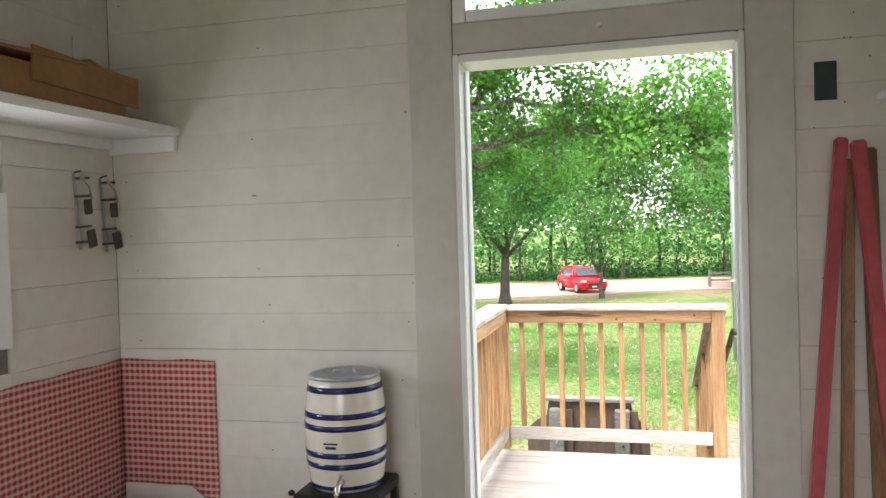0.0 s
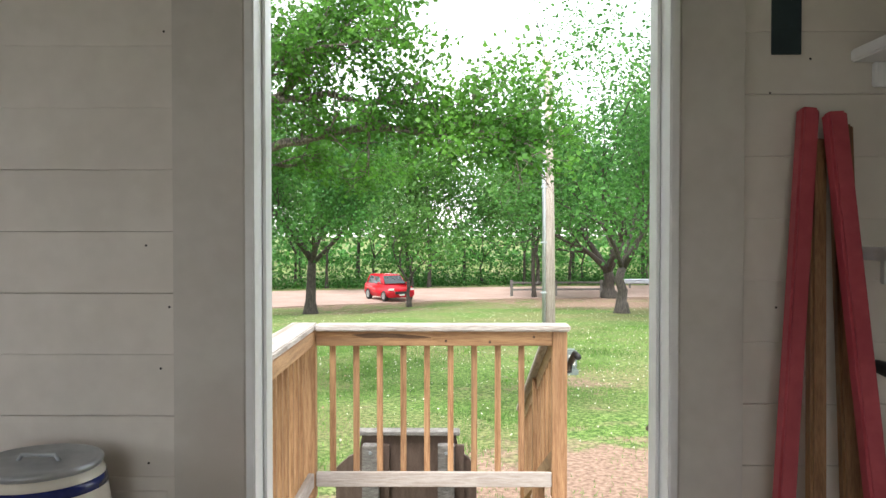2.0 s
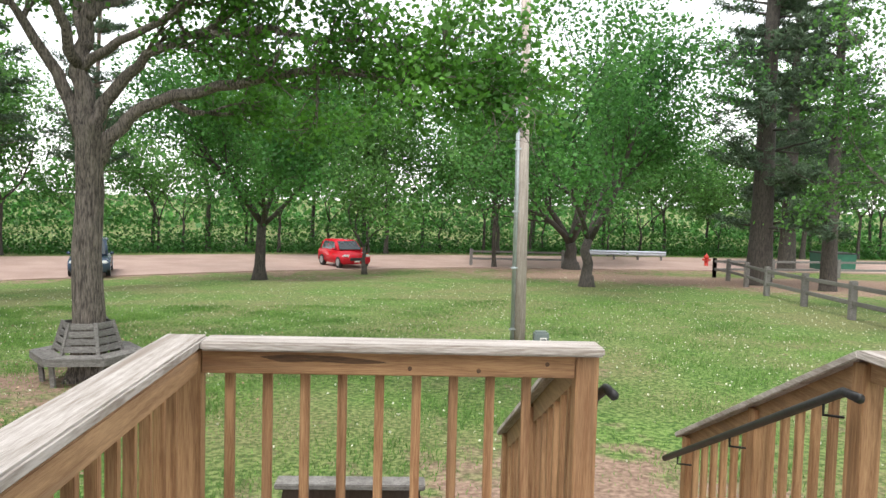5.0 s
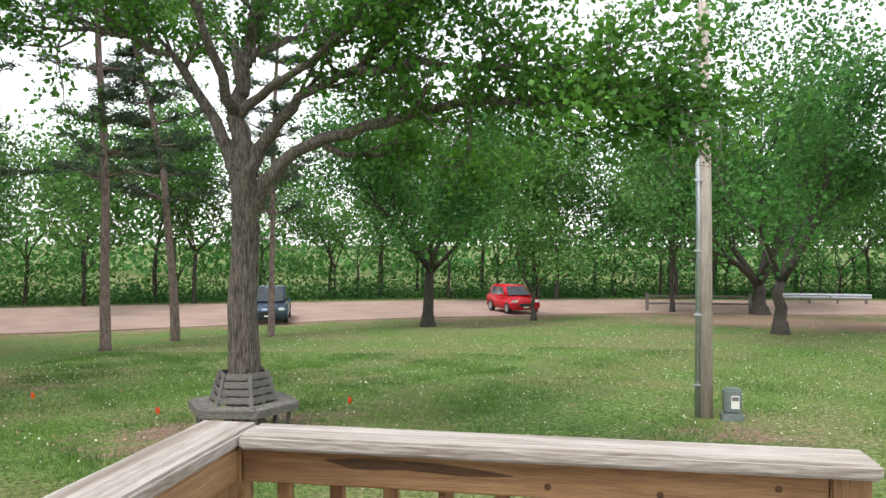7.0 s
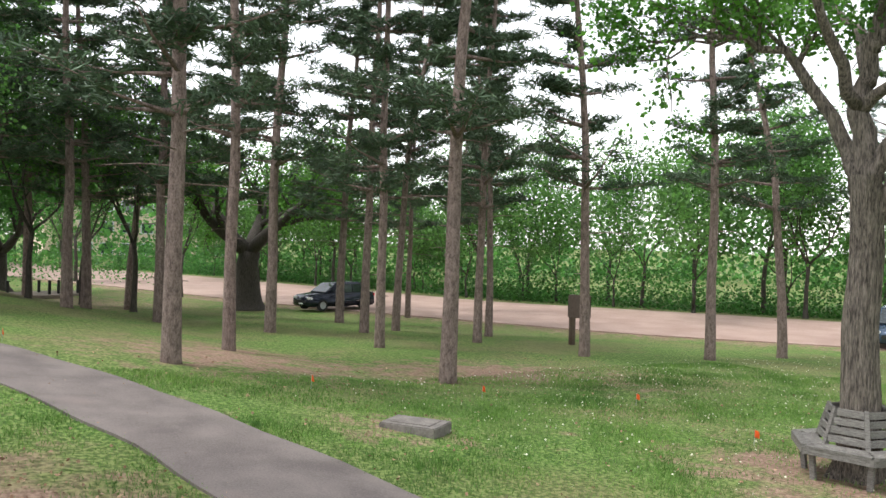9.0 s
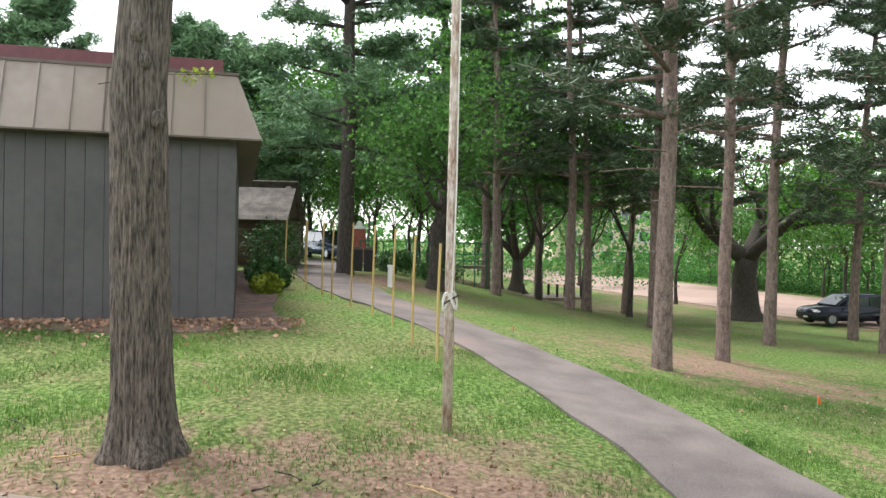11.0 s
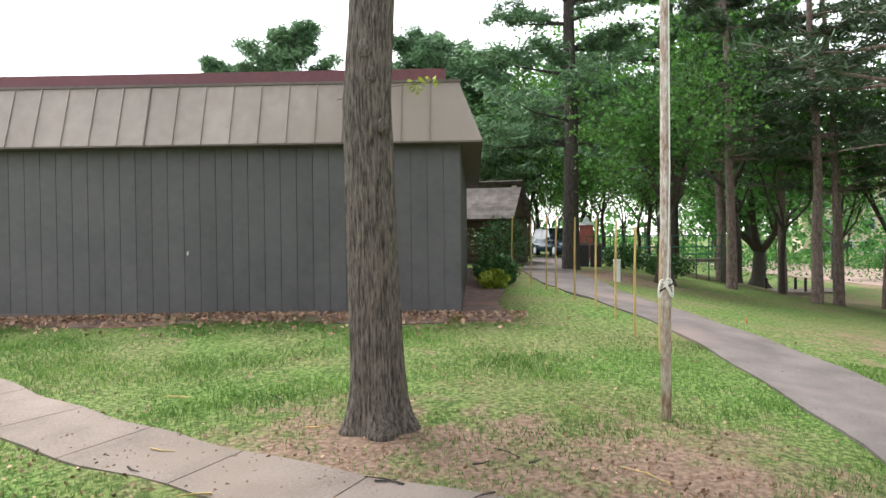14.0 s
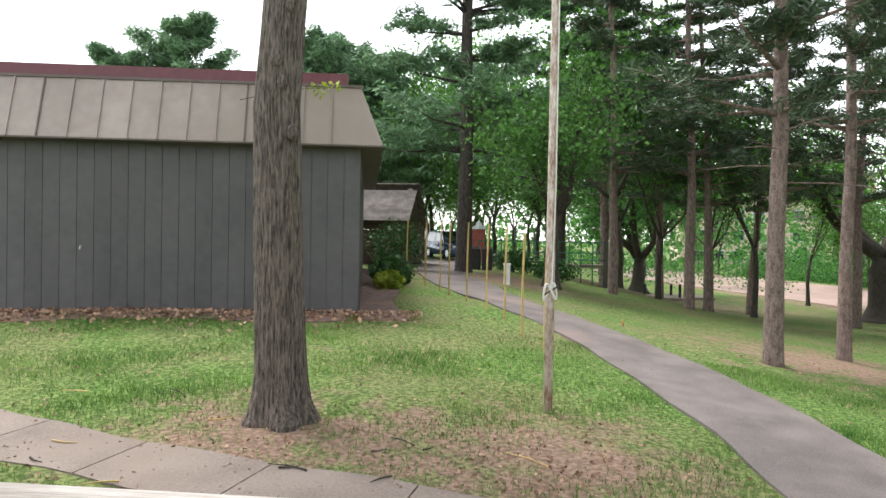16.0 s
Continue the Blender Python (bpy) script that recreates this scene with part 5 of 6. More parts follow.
# ---- yard things ----
def car(name, label, paint, at, yaw, length, height, hatch, group=""):
    """A car built along +x (front) at the origin, then placed."""
    t = thing(name, (0, 0, 0), label, "car", group)
    L, Hh, W = length / 2, height, 0.86
    low = [(-L, 0.32), (-L + 0.03, 0.75), (-L + 0.1, 0.95), (L * 0.38, 0.95), (L - 0.25, 0.82), (L - 0.04, 0.66), (L, 0.35), (L - 0.15, 0.22), (-L + 0.12, 0.22)]
    body = prism(low, "y", -W, W)
    bmesh.ops.bevel(body, geom=[e for e in body.edges if abs(e.verts[0].co.y - e.verts[1].co.y) < 0.01], offset=0.09, segments=3, affect="EDGES")
    part("body", body, paint, t, smooth=True)
    rear = -L + 0.08 if hatch else -L + 0.35
    cab = [(rear, 0.93), (rear + 0.28, Hh - 0.07), (rear + 0.55, Hh), (L * 0.02, Hh), (L * 0.16, Hh - 0.05), (L * 0.52, 0.93)]
    top = prism(cab, "y", -W + 0.10, W - 0.10)
    for v in top.verts:
        if v.co.z > 1.1:
            v.co.y *= 0.86
    bmesh.ops.bevel(top, geom=list(top.edges), offset=0.04, segments=2, affect="EDGES")
    part("cabin", top, paint, t, smooth=True)
    for s in (-1, 1):
        y0 = s * (W - 0.115)
        for a, b, c, d in ((rear + 0.36, -0.32 * L + 0.02, rear + 0.50, -0.30 * L), (-0.28 * L, L * 0.30, -0.27 * L, L * 0.10)):
            q = [(a, 0.97), (b, 0.97), (d, Hh - 0.10), (c, Hh - 0.10)]
            wv = [(u, y0 * (1 if v < 1.1 else 0.87) + s * 0.022, v) for u, v in q] + [(u, y0 * (1 if v < 1.1 else 0.87) - s * 0.03, v) for u, v in q]
            part("side_window", from_data(wv, [(0, 1, 2, 3), (7, 6, 5, 4), (0, 4, 5, 1), (1, 5, 6, 2), (2, 6, 7, 3), (3, 7, 4, 0)]), CARGLASS, t)
        part("mirror", lathe([(0.02, -0.07), (0.08, -0.03), (0.08, 0.05), (0.02, 0.08)], (L * 0.33, s * (W + 0.06), 1.0), 10), paint, t, smooth=True)
        part("headlight", box(L - 0.26, s * 0.62 - 0.17, 0.60, L - 0.03, s * 0.62 + 0.17, 0.76, 0.04), LAMPW, t, "clear headlight")
        part("tail_light", box(-L - 0.012, s * 0.70 - 0.1, 0.68, -L + 0.12, s * 0.70 + 0.1, 0.90, 0.03), CARRED, t, "red tail light")
        for u in (-L * 0.62, L * 0.64):
            w = part("wheel", tube([(u, s * (W - 0.17), 0.31), (u, s * (W + 0.02), 0.31)], 0.31, 24), TYRE, t, smooth=False)
            part("rim", tube([(u, s * (W + 0.015), 0.31), (u, s * (W + 0.032), 0.31)], 0.20, 12), STEEL, w)
    fw = [(L * 0.50, -W + 0.2, 0.97), (L * 0.50, W - 0.2, 0.97), (L * 0.185, W - 0.3, Hh - 0.09), (L * 0.185, -W + 0.3, Hh - 0.09)]
    part("windscreen", from_data(fw + [(x - 0.05, y, z - 0.04) for x, y, z in fw], [(0, 1, 2, 3), (7, 6, 5, 4), (0, 4, 5, 1), (1, 5, 6, 2), (2, 6, 7, 3), (3, 7, 4, 0)]), CARGLASS, t)
    for v in t.children:
        if v.name.startswith("windscreen"):
            v.location = (0.035, 0, 0.03)
    part("grille", box(L - 0.06, -0.42, 0.42, L + 0.012, 0.42, 0.58, 0.02), IRON, t)
    part("number_plate", box(L - 0.02, -0.16, 0.34, L + 0.022, 0.16, 0.42), PAPER, t, "white number plate")
    t.matrix_basis = pose(*at, 0, 0, yaw)
    return t


car("hatchback_car", "small red hatchback parked at the roadside", CARRED, (-3.7, 46.6, gz(-3.7, 46.6) + 0.06), -60, 3.45, 1.5, True)
car("suv_car", "slate blue car parked on the road behind the oak", CARBLUE, (-15.0, 39.6, gz(-15.0, 39.6) + 0.06), -72, 4.3, 1.62, True)
car("wagon_car", "dark navy wagon parked among the pines", CARDARK, (-38.6, 25.6, gz(-38.6, 25.6) + 0.06), -82, 4.5, 1.5, False)
car("parked_car", "slate blue car parked far down the footpath", CARBLUE, (-46.5, -0.6, gz(-46.5, -0.6) + 0.05), 30, 4.4, 1.6, True)

# utility pole with conduit and its ground box
ux_, uy_ = 1.84, 15.8
uz_ = gz(ux_, uy_)
up_ = thing("utility_pole", (ux_, uy_, uz_), "grey weathered utility pole with metal conduit", "utility pole")
part("pole", tube([(ux_, uy_, uz_ - 0.4), (ux_ - 0.02, uy_, uz_ + 3), (ux_ - 0.07, uy_, uz_ + 6.5)], [0.12, 0.105, 0.085], 16), POLEM, up_, smooth=True)
part("conduit", tube([(ux_ - 0.13, uy_ - 0.05, uz_), (ux_ - 0.13, uy_ - 0.05, uz_ + 3), (ux_ - 0.165, uy_ - 0.05, uz_ + 6.0)], 0.038, 10), STEEL, up_, "galvanised conduit", True)
for z in (0.5, 1.6, 2.6, 3.7, 4.8):
    part("strap", box(ux_ - 0.20, uy_ - 0.10, uz_ + z, ux_ - 0.08, uy_ - 0.085, uz_ + z + 0.03), STEEL, up_)
part("wire", tube([(ux_ - 0.1, uy_, uz_ + 6.35), (ux_ - 0.22, uy_ - 0.1, uz_ + 6.75), (ux_ - 0.30, uy_ - 0.1, uz_ + 7.0)], 0.012, 6), IRON, up_)
ex, ey = 2.2, 15.6
ez = gz(ex, ey)
eb = thing("utility_box", (ex, ey, ez), "grey-green plastic utility pedestal with a label", "utility box")
part("base", box(ex - 0.16, ey - 0.13, ez - 0.02, ex + 0.16, ey + 0.13, ez + 0.12, 0.02), BOXGREY, eb)
part("cover", box(ex - 0.13, ey - 0.11, ez + 0.12, ex + 0.13, ey + 0.11, ez + 0.50, 0.03), BOXGREY, eb)
part("label", box(ex - 0.03, ey - 0.117, ez + 0.20, ex + 0.09, ey - 0.111, ez + 0.40), PAPER, eb, "white and grey warning label")
part("label_mark", box(ex - 0.02, ey - 0.119, ez + 0.32, ex + 0.08, ey - 0.1175, ez + 0.38), INK, eb)


def rail_fence(points, label):
    f = thing("rail_fence", (points[0][0], points[0][1], gz(*points[0])), label, "fence", "rail fences")
    for i, (x, y) in enumerate(points):
        z = gz(x, y)
        part("post", box(x - 0.09, y - 0.09, z - 0.3, x + 0.09, y + 0.09, z + 1.05, 0.02), OLDWOOD, f)
        if i:
            a, b = points[i - 1]
            for h in (0.45, 0.88):
                part("rail", beam((a, b, gz(a, b) + h), (x, y, z + h), 0.07, 0.12, 0.015), OLDWOOD, f)


rail_fence([(16.5, 43.4), (15.2, 38.5), (14.0, 33.8), (12.7, 29.2), (12.2, 25.6), (11.8, 22.3), (11.4, 19.0)], "weathered split-rail fence round the pines")
rail_fence([(16.5, 43.4), (20.0, 44.0), (24.0, 44.5), (28, 45.2), (32, 46)], "weathered split-rail fence along the road")
rail_fence([(3.8, 49.3), (6.6, 49.6), (9.5, 49.7)], "weathered split-rail fence beside the road")
gr = thing("guard_rail", (15.5, 56.6, gz(15.5, 56.6)), "galvanised steel guard rail on posts", "guard rail")
part("beam", prism([(57.0, gz(15, 57) + 0.35), (56.95, gz(15, 57) + 0.45), (57.0, gz(15, 57) + 0.52), (56.95, gz(15, 57) + 0.6), (57.0, gz(15, 57) + 0.7), (57.04, gz(15, 57) + 0.52)], "x", 12.6, 18.4), STEEL, gr)
for x in (13.0, 14.7, 16.4, 18.1):
    part("post", box(x - 0.06, 57.03, gz(x, 57) - 0.2, x + 0.06, 57.18, gz(x, 57) + 0.68), OLDWOOD, gr)
hx, hy = 19.8, 53.0
hy_ = thing("fire_hydrant", (hx, hy, gz(hx, hy)), "red cast-iron fire hydrant", "hydrant")
part("barrel", lathe([(0.19, 0), (0.19, 0.06), (0.13, 0.08), (0.13, 0.55), (0.17, 0.57), (0.17, 0.62), (0.12, 0.72), (0.04, 0.80), (0.04, 0.86), (0.001, 0.87)], (hx, hy, gz(hx, hy)), 20), HYDRED, hy_, smooth=True)
part("outlet", tube([(hx - 0.26, hy, gz(hx, hy) + 0.46), (hx + 0.26, hy, gz(hx, hy) + 0.46)], 0.075, 12), HYDRED, hy_)
part("outlet", tube([(hx, hy - 0.26, gz(hx, hy) + 0.42), (hx, hy, gz(hx, hy) + 0.42)], 0.09, 12), HYDRED, hy_)
bx_, by_ = 28.0, 52.3
bi = thing("refuse_bin", (bx_, by_, gz(bx_, by_)), "large dark green refuse container", "bin")
part("body", prism([(by_ - 0.8, gz(bx_, by_)), (by_ + 0.8, gz(bx_, by_)), (by_ + 0.9, gz(bx_, by_) + 1.1), (by_ - 0.9, gz(bx_, by_) + 1.1)], "x", bx_ - 1.1, bx_ + 1.1), GREENRAIL, bi)
part("lid", box(bx_ - 1.15, by_ - 0.95, gz(bx_, by_) + 1.1, bx_ + 1.15, by_ + 0.95, gz(bx_, by_) + 1.18, 0.02), IRON, bi)

# flat marker stone, survey flags, posted sign
sx, sy = -9.05, 9.9
sz = gz(sx, sy)
ms_ = thing("marker_stone", (sx, sy, sz), "low grey stone marker block with a plaque", "stone marker")
sb = box(-0.42, -0.28, -0.05, 0.42, 0.28, 0.12, 0.015)
bmesh.ops.rotate(sb, verts=sb.verts, matrix=Matrix.Rotation(radians(28), 3, "Z"))
bmesh.ops.translate(sb, verts=sb.verts, vec=(sx, sy, sz))
part("block", sb, STONEM, ms_)
sb = box(-0.30, -0.18, 0.12, 0.30, 0.18, 0.13, 0.003)
bmesh.ops.rotate(sb, verts=sb.verts, matrix=Matrix.Rotation(radians(28), 3, "Z"))
bmesh.ops.translate(sb, verts=sb.verts, vec=(sx, sy, sz))
part("plaque", sb, STONEM, ms_, "worn grey plaque")
for x, y in ((-11.5, 13.2), (-9.6, 15.3), (-12.4, 10.1), (-16.4, 6.0), (-6.6, 14.2), (-3.9, 15.5)):
    z = gz(x, y)
    f = thing("survey_flag", (x, y, z), "small orange survey flag on wire", "flag", "survey flags")
    part("wire", tube([(x, y, z - 0.05), (x + 0.01, y, z + 0.24)], 0.004, 5), STEEL, f)
    part("flag", from_data([(x, y, z + 0.13), (x + 0.07, y + 0.02, z + 0.12), (x + 0.085, y - 0.01, z + 0.22), (x + 0.01, y, z + 0.24), (x, y + 0.004, z + 0.13), (x + 0.07, y + 0.024, z + 0.12), (x + 0.085, y - 0.006, z + 0.22), (x + 0.01, y + 0.004, z + 0.24)], [(0, 1, 2, 3), (7, 6, 5, 4), (0, 4, 5, 1), (1, 5, 6, 2), (2, 6, 7, 3), (3, 7, 4, 0)]), ORANGE, f)
px, py_ = -19.1, 23.8
pz = gz(px, py_)
ps = thing("notice_board", (px, py_, pz), "dark brown notice board on a post among the pines", "notice board")
part("post", box(px - 0.08, py_ - 0.08, pz - 0.2, px + 0.08, py_ + 0.08, pz + 1.75), BROWNPAINT, ps)
part("board", beam((px - 0.05, py_ - 0.18, pz + 1.35), (px + 0.45, py_ + 0.42, pz + 1.35), 0.1, 0.8, 0.03), BROWNPAINT, ps)

# peeling flagpole with a tied rope
fx_, fy_ = -9.15, 4.32
fz = gz(fx_, fy_)
fp_ = thing("flagpole", (fx_, fy_, fz), "thin wooden pole with peeling white paint and tied rope", "flagpole")
part("pole", tube([(fx_, fy_, fz - 0.3), (fx_, fy_, fz + 2), (fx_ + 0.02, fy_, fz + 4.5), (fx_ + 0.05, fy_, fz + 8)], [0.056, 0.052, 0.045, 0.032], 14), FLAGM, fp_, smooth=True)
part("halyard", tube([(fx_ + 0.06, fy_ + 0.02, fz + 1.45), (fx_ + 0.065, fy_ + 0.045, fz + 2.6), (fx_ + 0.06, fy_ + 0.04, fz + 7.8)], 0.008, 6), ROPE, fp_, "white halyard rope")
knot = [(fx_ + 0.06 + 0.015 * math.sin(3 * t), fy_ + 0.075 * math.sin(t), fz + 1.42 + 0.08 * math.sin(2 * t + 0.6) - 0.004 * t) for t in np.linspace(0, 13, 60)]
part("rope_knot", tube(knot, 0.010, 6), ROPE, fp_, "white rope tied in loops", True)
part("cleat", beam((fx_ + 0.05, fy_ - 0.07, fz + 1.36), (fx_ + 0.07, fy_ + 0.09, fz + 1.46), 0.02, 0.02), RUSTY, fp_)

# bamboo stakes along the footpath
for i, (x, y) in enumerate(((-23.9, 0.32), (-24.6, 0.8), (-21.1, 1.28), (-19.8, 1.83), (-18.9, 2.15), (-17.6, 2.69), (-16.4, 3.2), (-15.2, 3.62), (-13.7, 3.97), (-12.6, 4.34))):
    z = gz(x, y)
    solid("garden_stake", tube([(x, y, z - 0.1), (x + 0.01 * (i % 3 - 1), y, z + 1.0), (x + 0.03 * (i % 3 - 1), y + 0.02, z + 1.78)], [0.022, 0.021, 0.02], 8), STAKE, "yellow bamboo stake upright in the grass", "stake", group="stakes along the path")
pv = thing("vent_pipe", (-24, 3.4, gz(-24, 3.4)), "short white plastic vent pipe", "pipe")
part("pipe", tube([(-24, 3.4, gz(-24, 3.4) - 0.1), (-24, 3.4, gz(-24, 3.4) + 0.6)], 0.1, 14), FRAMEW, pv)
part("cap", tube([(-24, 3.4, gz(-24, 3.4) + 0.6), (-24, 3.4, gz(-24, 3.4) + 0.66)], 0.115, 14), FRAMEW, pv)

# ---- dark grey building with a mansard roof ----
ba_, bn_ = Vector((0.205, -0.979, 0)).normalized(), Vector((0.979, 0.205, 0)).normalized()
B0 = Vector((-14.72, 0.84, 0.0))
bld = thing("dark_building", (-18, -5, 0), "long dark grey panelled building with tan mansard roof", "building")


def at_b(a, d, z):
    """a along the face, d outward from it."""
    return tuple(B0 + ba_ * a + bn_ * d + Vector((0, 0, z)))


def slab_b(a0, a1, d0, d1, za, zb):
    v = [at_b(a, d, z) for z in (za, zb) for a, d in ((a0, d0), (a1, d0), (a1, d1), (a0, d1))]
    bm = from_data(v, [(0, 1, 2, 3), (7, 6, 5, 4), (0, 4, 5, 1), (1, 5, 6, 2), (2, 6, 7, 3), (3, 7, 4, 0)])
    bmesh.ops.recalc_face_normals(bm, faces=bm.faces)
    return bm


EAVE, TOP = 3.13, 4.28
part("wall", slab_b(0.02, 22, -13, -0.03, -0.6, EAVE + 0.05), DARKWALL, bld)
for k in range(72):
    part("wall_panel", slab_b(k * 0.305, k * 0.305 + 0.297, -0.03, 0.0, -0.3, EAVE), DARKWALL, bld)
for k in range(24):
    part("wall_panel", slab_b(-0.01, 0.02, -0.04 - k * 0.5 - 0.49, -0.04 - k * 0.5, -0.3, EAVE), DARKWALL, bld)
part("base_trim", slab_b(0, 22, 0.002, 0.02, 0.0, 0.06), BROWNEDGE, bld)
part("soffit", slab_b(-0.42, 22, -13, 0.42, EAVE, EAVE + 0.03), BROWNEDGE, bld)


def roof_quad(a0, a1, lift=0.0, thick=0.02):
    lo, hi = 0.42 + lift, 0.02 + lift
    v = [at_b(a0, lo, EAVE + 0.031), at_b(a1, lo, EAVE + 0.031), at_b(a1, hi, TOP), at_b(a0, hi, TOP)]
    return v + [tuple(Vector(p) - bn_ * thick) for p in v]


HEXF = [(0, 1, 2, 3), (7, 6, 5, 4), (0, 4, 5, 1), (1, 5, 6, 2), (2, 6, 7, 3), (3, 7, 4, 0)]


def fixed(v):
    bm = from_data(v, HEXF)
    bmesh.ops.recalc_face_normals(bm, faces=bm.faces)
    return bm


for k in range(42):
    a = 0.03 + k * 0.52
    part("roof_panel", fixed(roof_quad(a, a + 0.515)), TANROOF, bld)
    part("seam", fixed(roof_quad(a + 0.505, a + 0.53, 0.03, 0.03)), BROWNEDGE if k % 7 == 3 else TANROOF, bld)
hip = [at_b(0.03, 0.42, EAVE + 0.031), at_b(-0.42, 0.42, EAVE + 0.031), at_b(0.0, 0.02, TOP), at_b(0.03, 0.02, TOP)]
part("roof_panel", fixed(hip + [tuple(Vector(p) - bn_ * 0.02) for p in hip]), TANROOF, bld)
sidev = [at_b(-0.42, 0.41, EAVE + 0.031), at_b(-0.42, -13, EAVE + 0.031), at_b(0.0, -13, TOP), at_b(0.0, 0.02, TOP)]
part("roof_panel", fixed(sidev + [tuple(Vector(p) + ba_ * 0.03) for p in sidev]), TANROOF, bld)
part("roof_deck", slab_b(0.05, 22, -13, -0.02, TOP - 0.05, TOP), BROWNEDGE, bld)
part("ridge_trim", slab_b(-0.03, 22, -0.06, 0.05, TOP + 0.002, TOP + 0.05), BROWNEDGE, bld)
part("fascia", slab_b(0.25, 22, -0.35, -0.05, TOP + 0.051, TOP + 0.27), MAROON, bld, "maroon metal fascia")
part("hose_bib", tube([at_b(5.1, 0.0, 1.2), at_b(5.1, 0.05, 1.2), at_b(5.1, 0.06, 1.14)], 0.012, 8), PAPER, bld)

# log cabin behind it
cab = thing("log_cabin", (-31, -2, 0.3), "small brown log cabin with shingled roof", "cabin")
for k in range(11):
    part("log", beam((-30.2, -7, 0.15 + k * 0.185), (-30.2, -0.75, 0.15 + k * 0.185), 0.17, 0.18, 0.05), LOGM, cab)
part("end_wall", box(-35, -0.93, 0.0, -30.3, -0.75, 2.2), LOGM, cab)
part("corner_post", box(-30.16, -0.78, 0.0, -29.98, -0.62, 2.2, 0.01), LOGM, cab)
for k in range(8):
    u = k / 8
    part("shingle_course", beam((-29.65 - 2.0 * u, -7.3, 2.15 + 1.25 * u), (-29.65 - 2.0 * u, -0.5, 2.15 + 1.25 * u), 0.34, 0.03, up=(0.53, 0, 0.85)), SHINGLE, cab)
part("gable", prism([(-29.8, 2.12), (-34.5, 2.12), (-32, 3.45)], "y", -0.95, -0.75), LOGM, cab)
part("roof_back", beam((-33.4, -7.3, 2.8), (-33.4, -0.5, 2.8), 3.2, 0.05, up=(-0.53, 0, 0.85)), SHINGLE, cab)
part("eave_board", box(-29.75, -7.3, 2.02, -29.68, -0.5, 2.14), LOGM, cab)

# bridge rail, benches and far bits beyond the path
br = thing("green_railing", (-36, 5, 0.3), "green metal railing of a small footbridge", "railing")
for k in range(12):
    part("post", box(-35.03, 1.8 + k * 0.5, gz(-35, 2 + k * 0.5) - 0.1, -34.97, 1.85 + k * 0.5, 1.35), GREENRAIL, br)
for z in (1.33, 0.85, 0.55):
    part("rail", box(-35.04, 1.8, z, -34.96, 7.4, z + 0.05), GREENRAIL, br)
part("deck", box(-36.0, 1.9, 0.24, -35.05, 7.4, 0.36), CONC, br)
pil = thing("brick_pillar", (-44.2, 1.2, 0.3), "red brick pillar with pale cap", "pillar")
part("shaft", box(-44.55, 0.85, 0.0, -43.85, 1.55, 1.95, 0.02), BRICKM, pil)
part("cap", lathe([(0.5, 0), (0.5, 0.08), (0.2, 0.2), (0.12, 0.4), (0.05, 0.45)], (-44.2, 1.2, 1.95), 8), FRAMEW, pil)
for y in (1.95, 2.42):
    bk = thing("refuse_bin", (-31.0, y, 0.2), "dark arched metal bin beside the footpath", "bin", "arched bins")
    part("body", prism([(y - 0.2, 0.2), (y + 0.2, 0.2), (y + 0.2, 1.02), (y + 0.13, 1.1), (y - 0.13, 1.1), (y - 0.2, 1.02)], "x", -31.2, -30.8), IRON, bk)
    part("hood", prism([(y - 0.22, 1.03), (y + 0.22, 1.03), (y + 0.14, 1.14), (y - 0.14, 1.14)], "x", -31.22, -30.78), BROWNEDGE, bk)
for x, y in ((-54, 14.5), (-52, 12.5)):
    pad = thing("picnic_pad", (x, y, gz(x, y)), "pale concrete pad with dark bench posts", "pad")
    part("slab", box(x - 1.6, y - 1.6, gz(x, y) - 0.3, x + 1.6, y + 1.6, gz(x, y) + 0.12), CONC, pad)
    for k in range(3):
        part("bench_post", box(x + 0.9, y - 1.2 + k * 1.1, gz(x, y) + 0.12, x + 1.02, y - 1.05 + k * 1.1, gz(x, y) + 0.95), IRON, pad)
fb = thing("far_building", (-140, 45, 0), "distant tan block with rows of windows", "building")
part("wall", box(-150, 30, -6, -140, 62, 13), FARWALL, fb)
part("roof", box(-151, 29, 13, -139, 63, 13.6), CONC, fb)
for k in range(9):
    for j in range(4):
        w = part("window", box(-140.0, 32 + k * 3.3, -2 + j * 3.6, -139.9, 34.2 + k * 3.3, 0 + j * 3.6), STEEL, fb)
        part("pane", box(-139.9, 32.2 + k * 3.3, -1.8 + j * 3.6, -139.85, 34 + k * 3.3, -0.2 + j * 3.6), CARGLASS, w)


# shrubs by the dark building
def shrub(x, y, r, h, material, label, seed):
    rs = np.random.default_rng(seed)
    t = thing("shrub", (x, y, gz(x, y)), label, "shrub", "shrubs by the wall")
    v, f = [], []
    for k in range(7):
        a = rs.uniform(0, 6.28)
        tube_data([(0, 0, -0.05), (r * 0.3 * math.cos(a), r * 0.3 * math.sin(a), h * 0.5), (r * 0.6 * math.cos(a), r * 0.6 * math.sin(a), h * 0.85)], [0.02, 0.013, 0.005], 5, v, f)
    part("stems", from_data(v, f), BARKD, None).parent = t
    q = rs.normal(0, 1, (1500, 3))
    q /= np.linalg.norm(q, axis=1, keepdims=True)
    q *= rs.uniform(0.35, 1, (1500, 1)) ** 0.5
    q = q * (r, r, h * 0.5) * (1 + 0.25 * np.sin(q[:, :1] * 5 + q[:, 1:2] * 4)) + (0, 0, h * 0.52)
    part_mesh("foliage", cards_mesh("foliage", q, 0.11, material, seed), t)


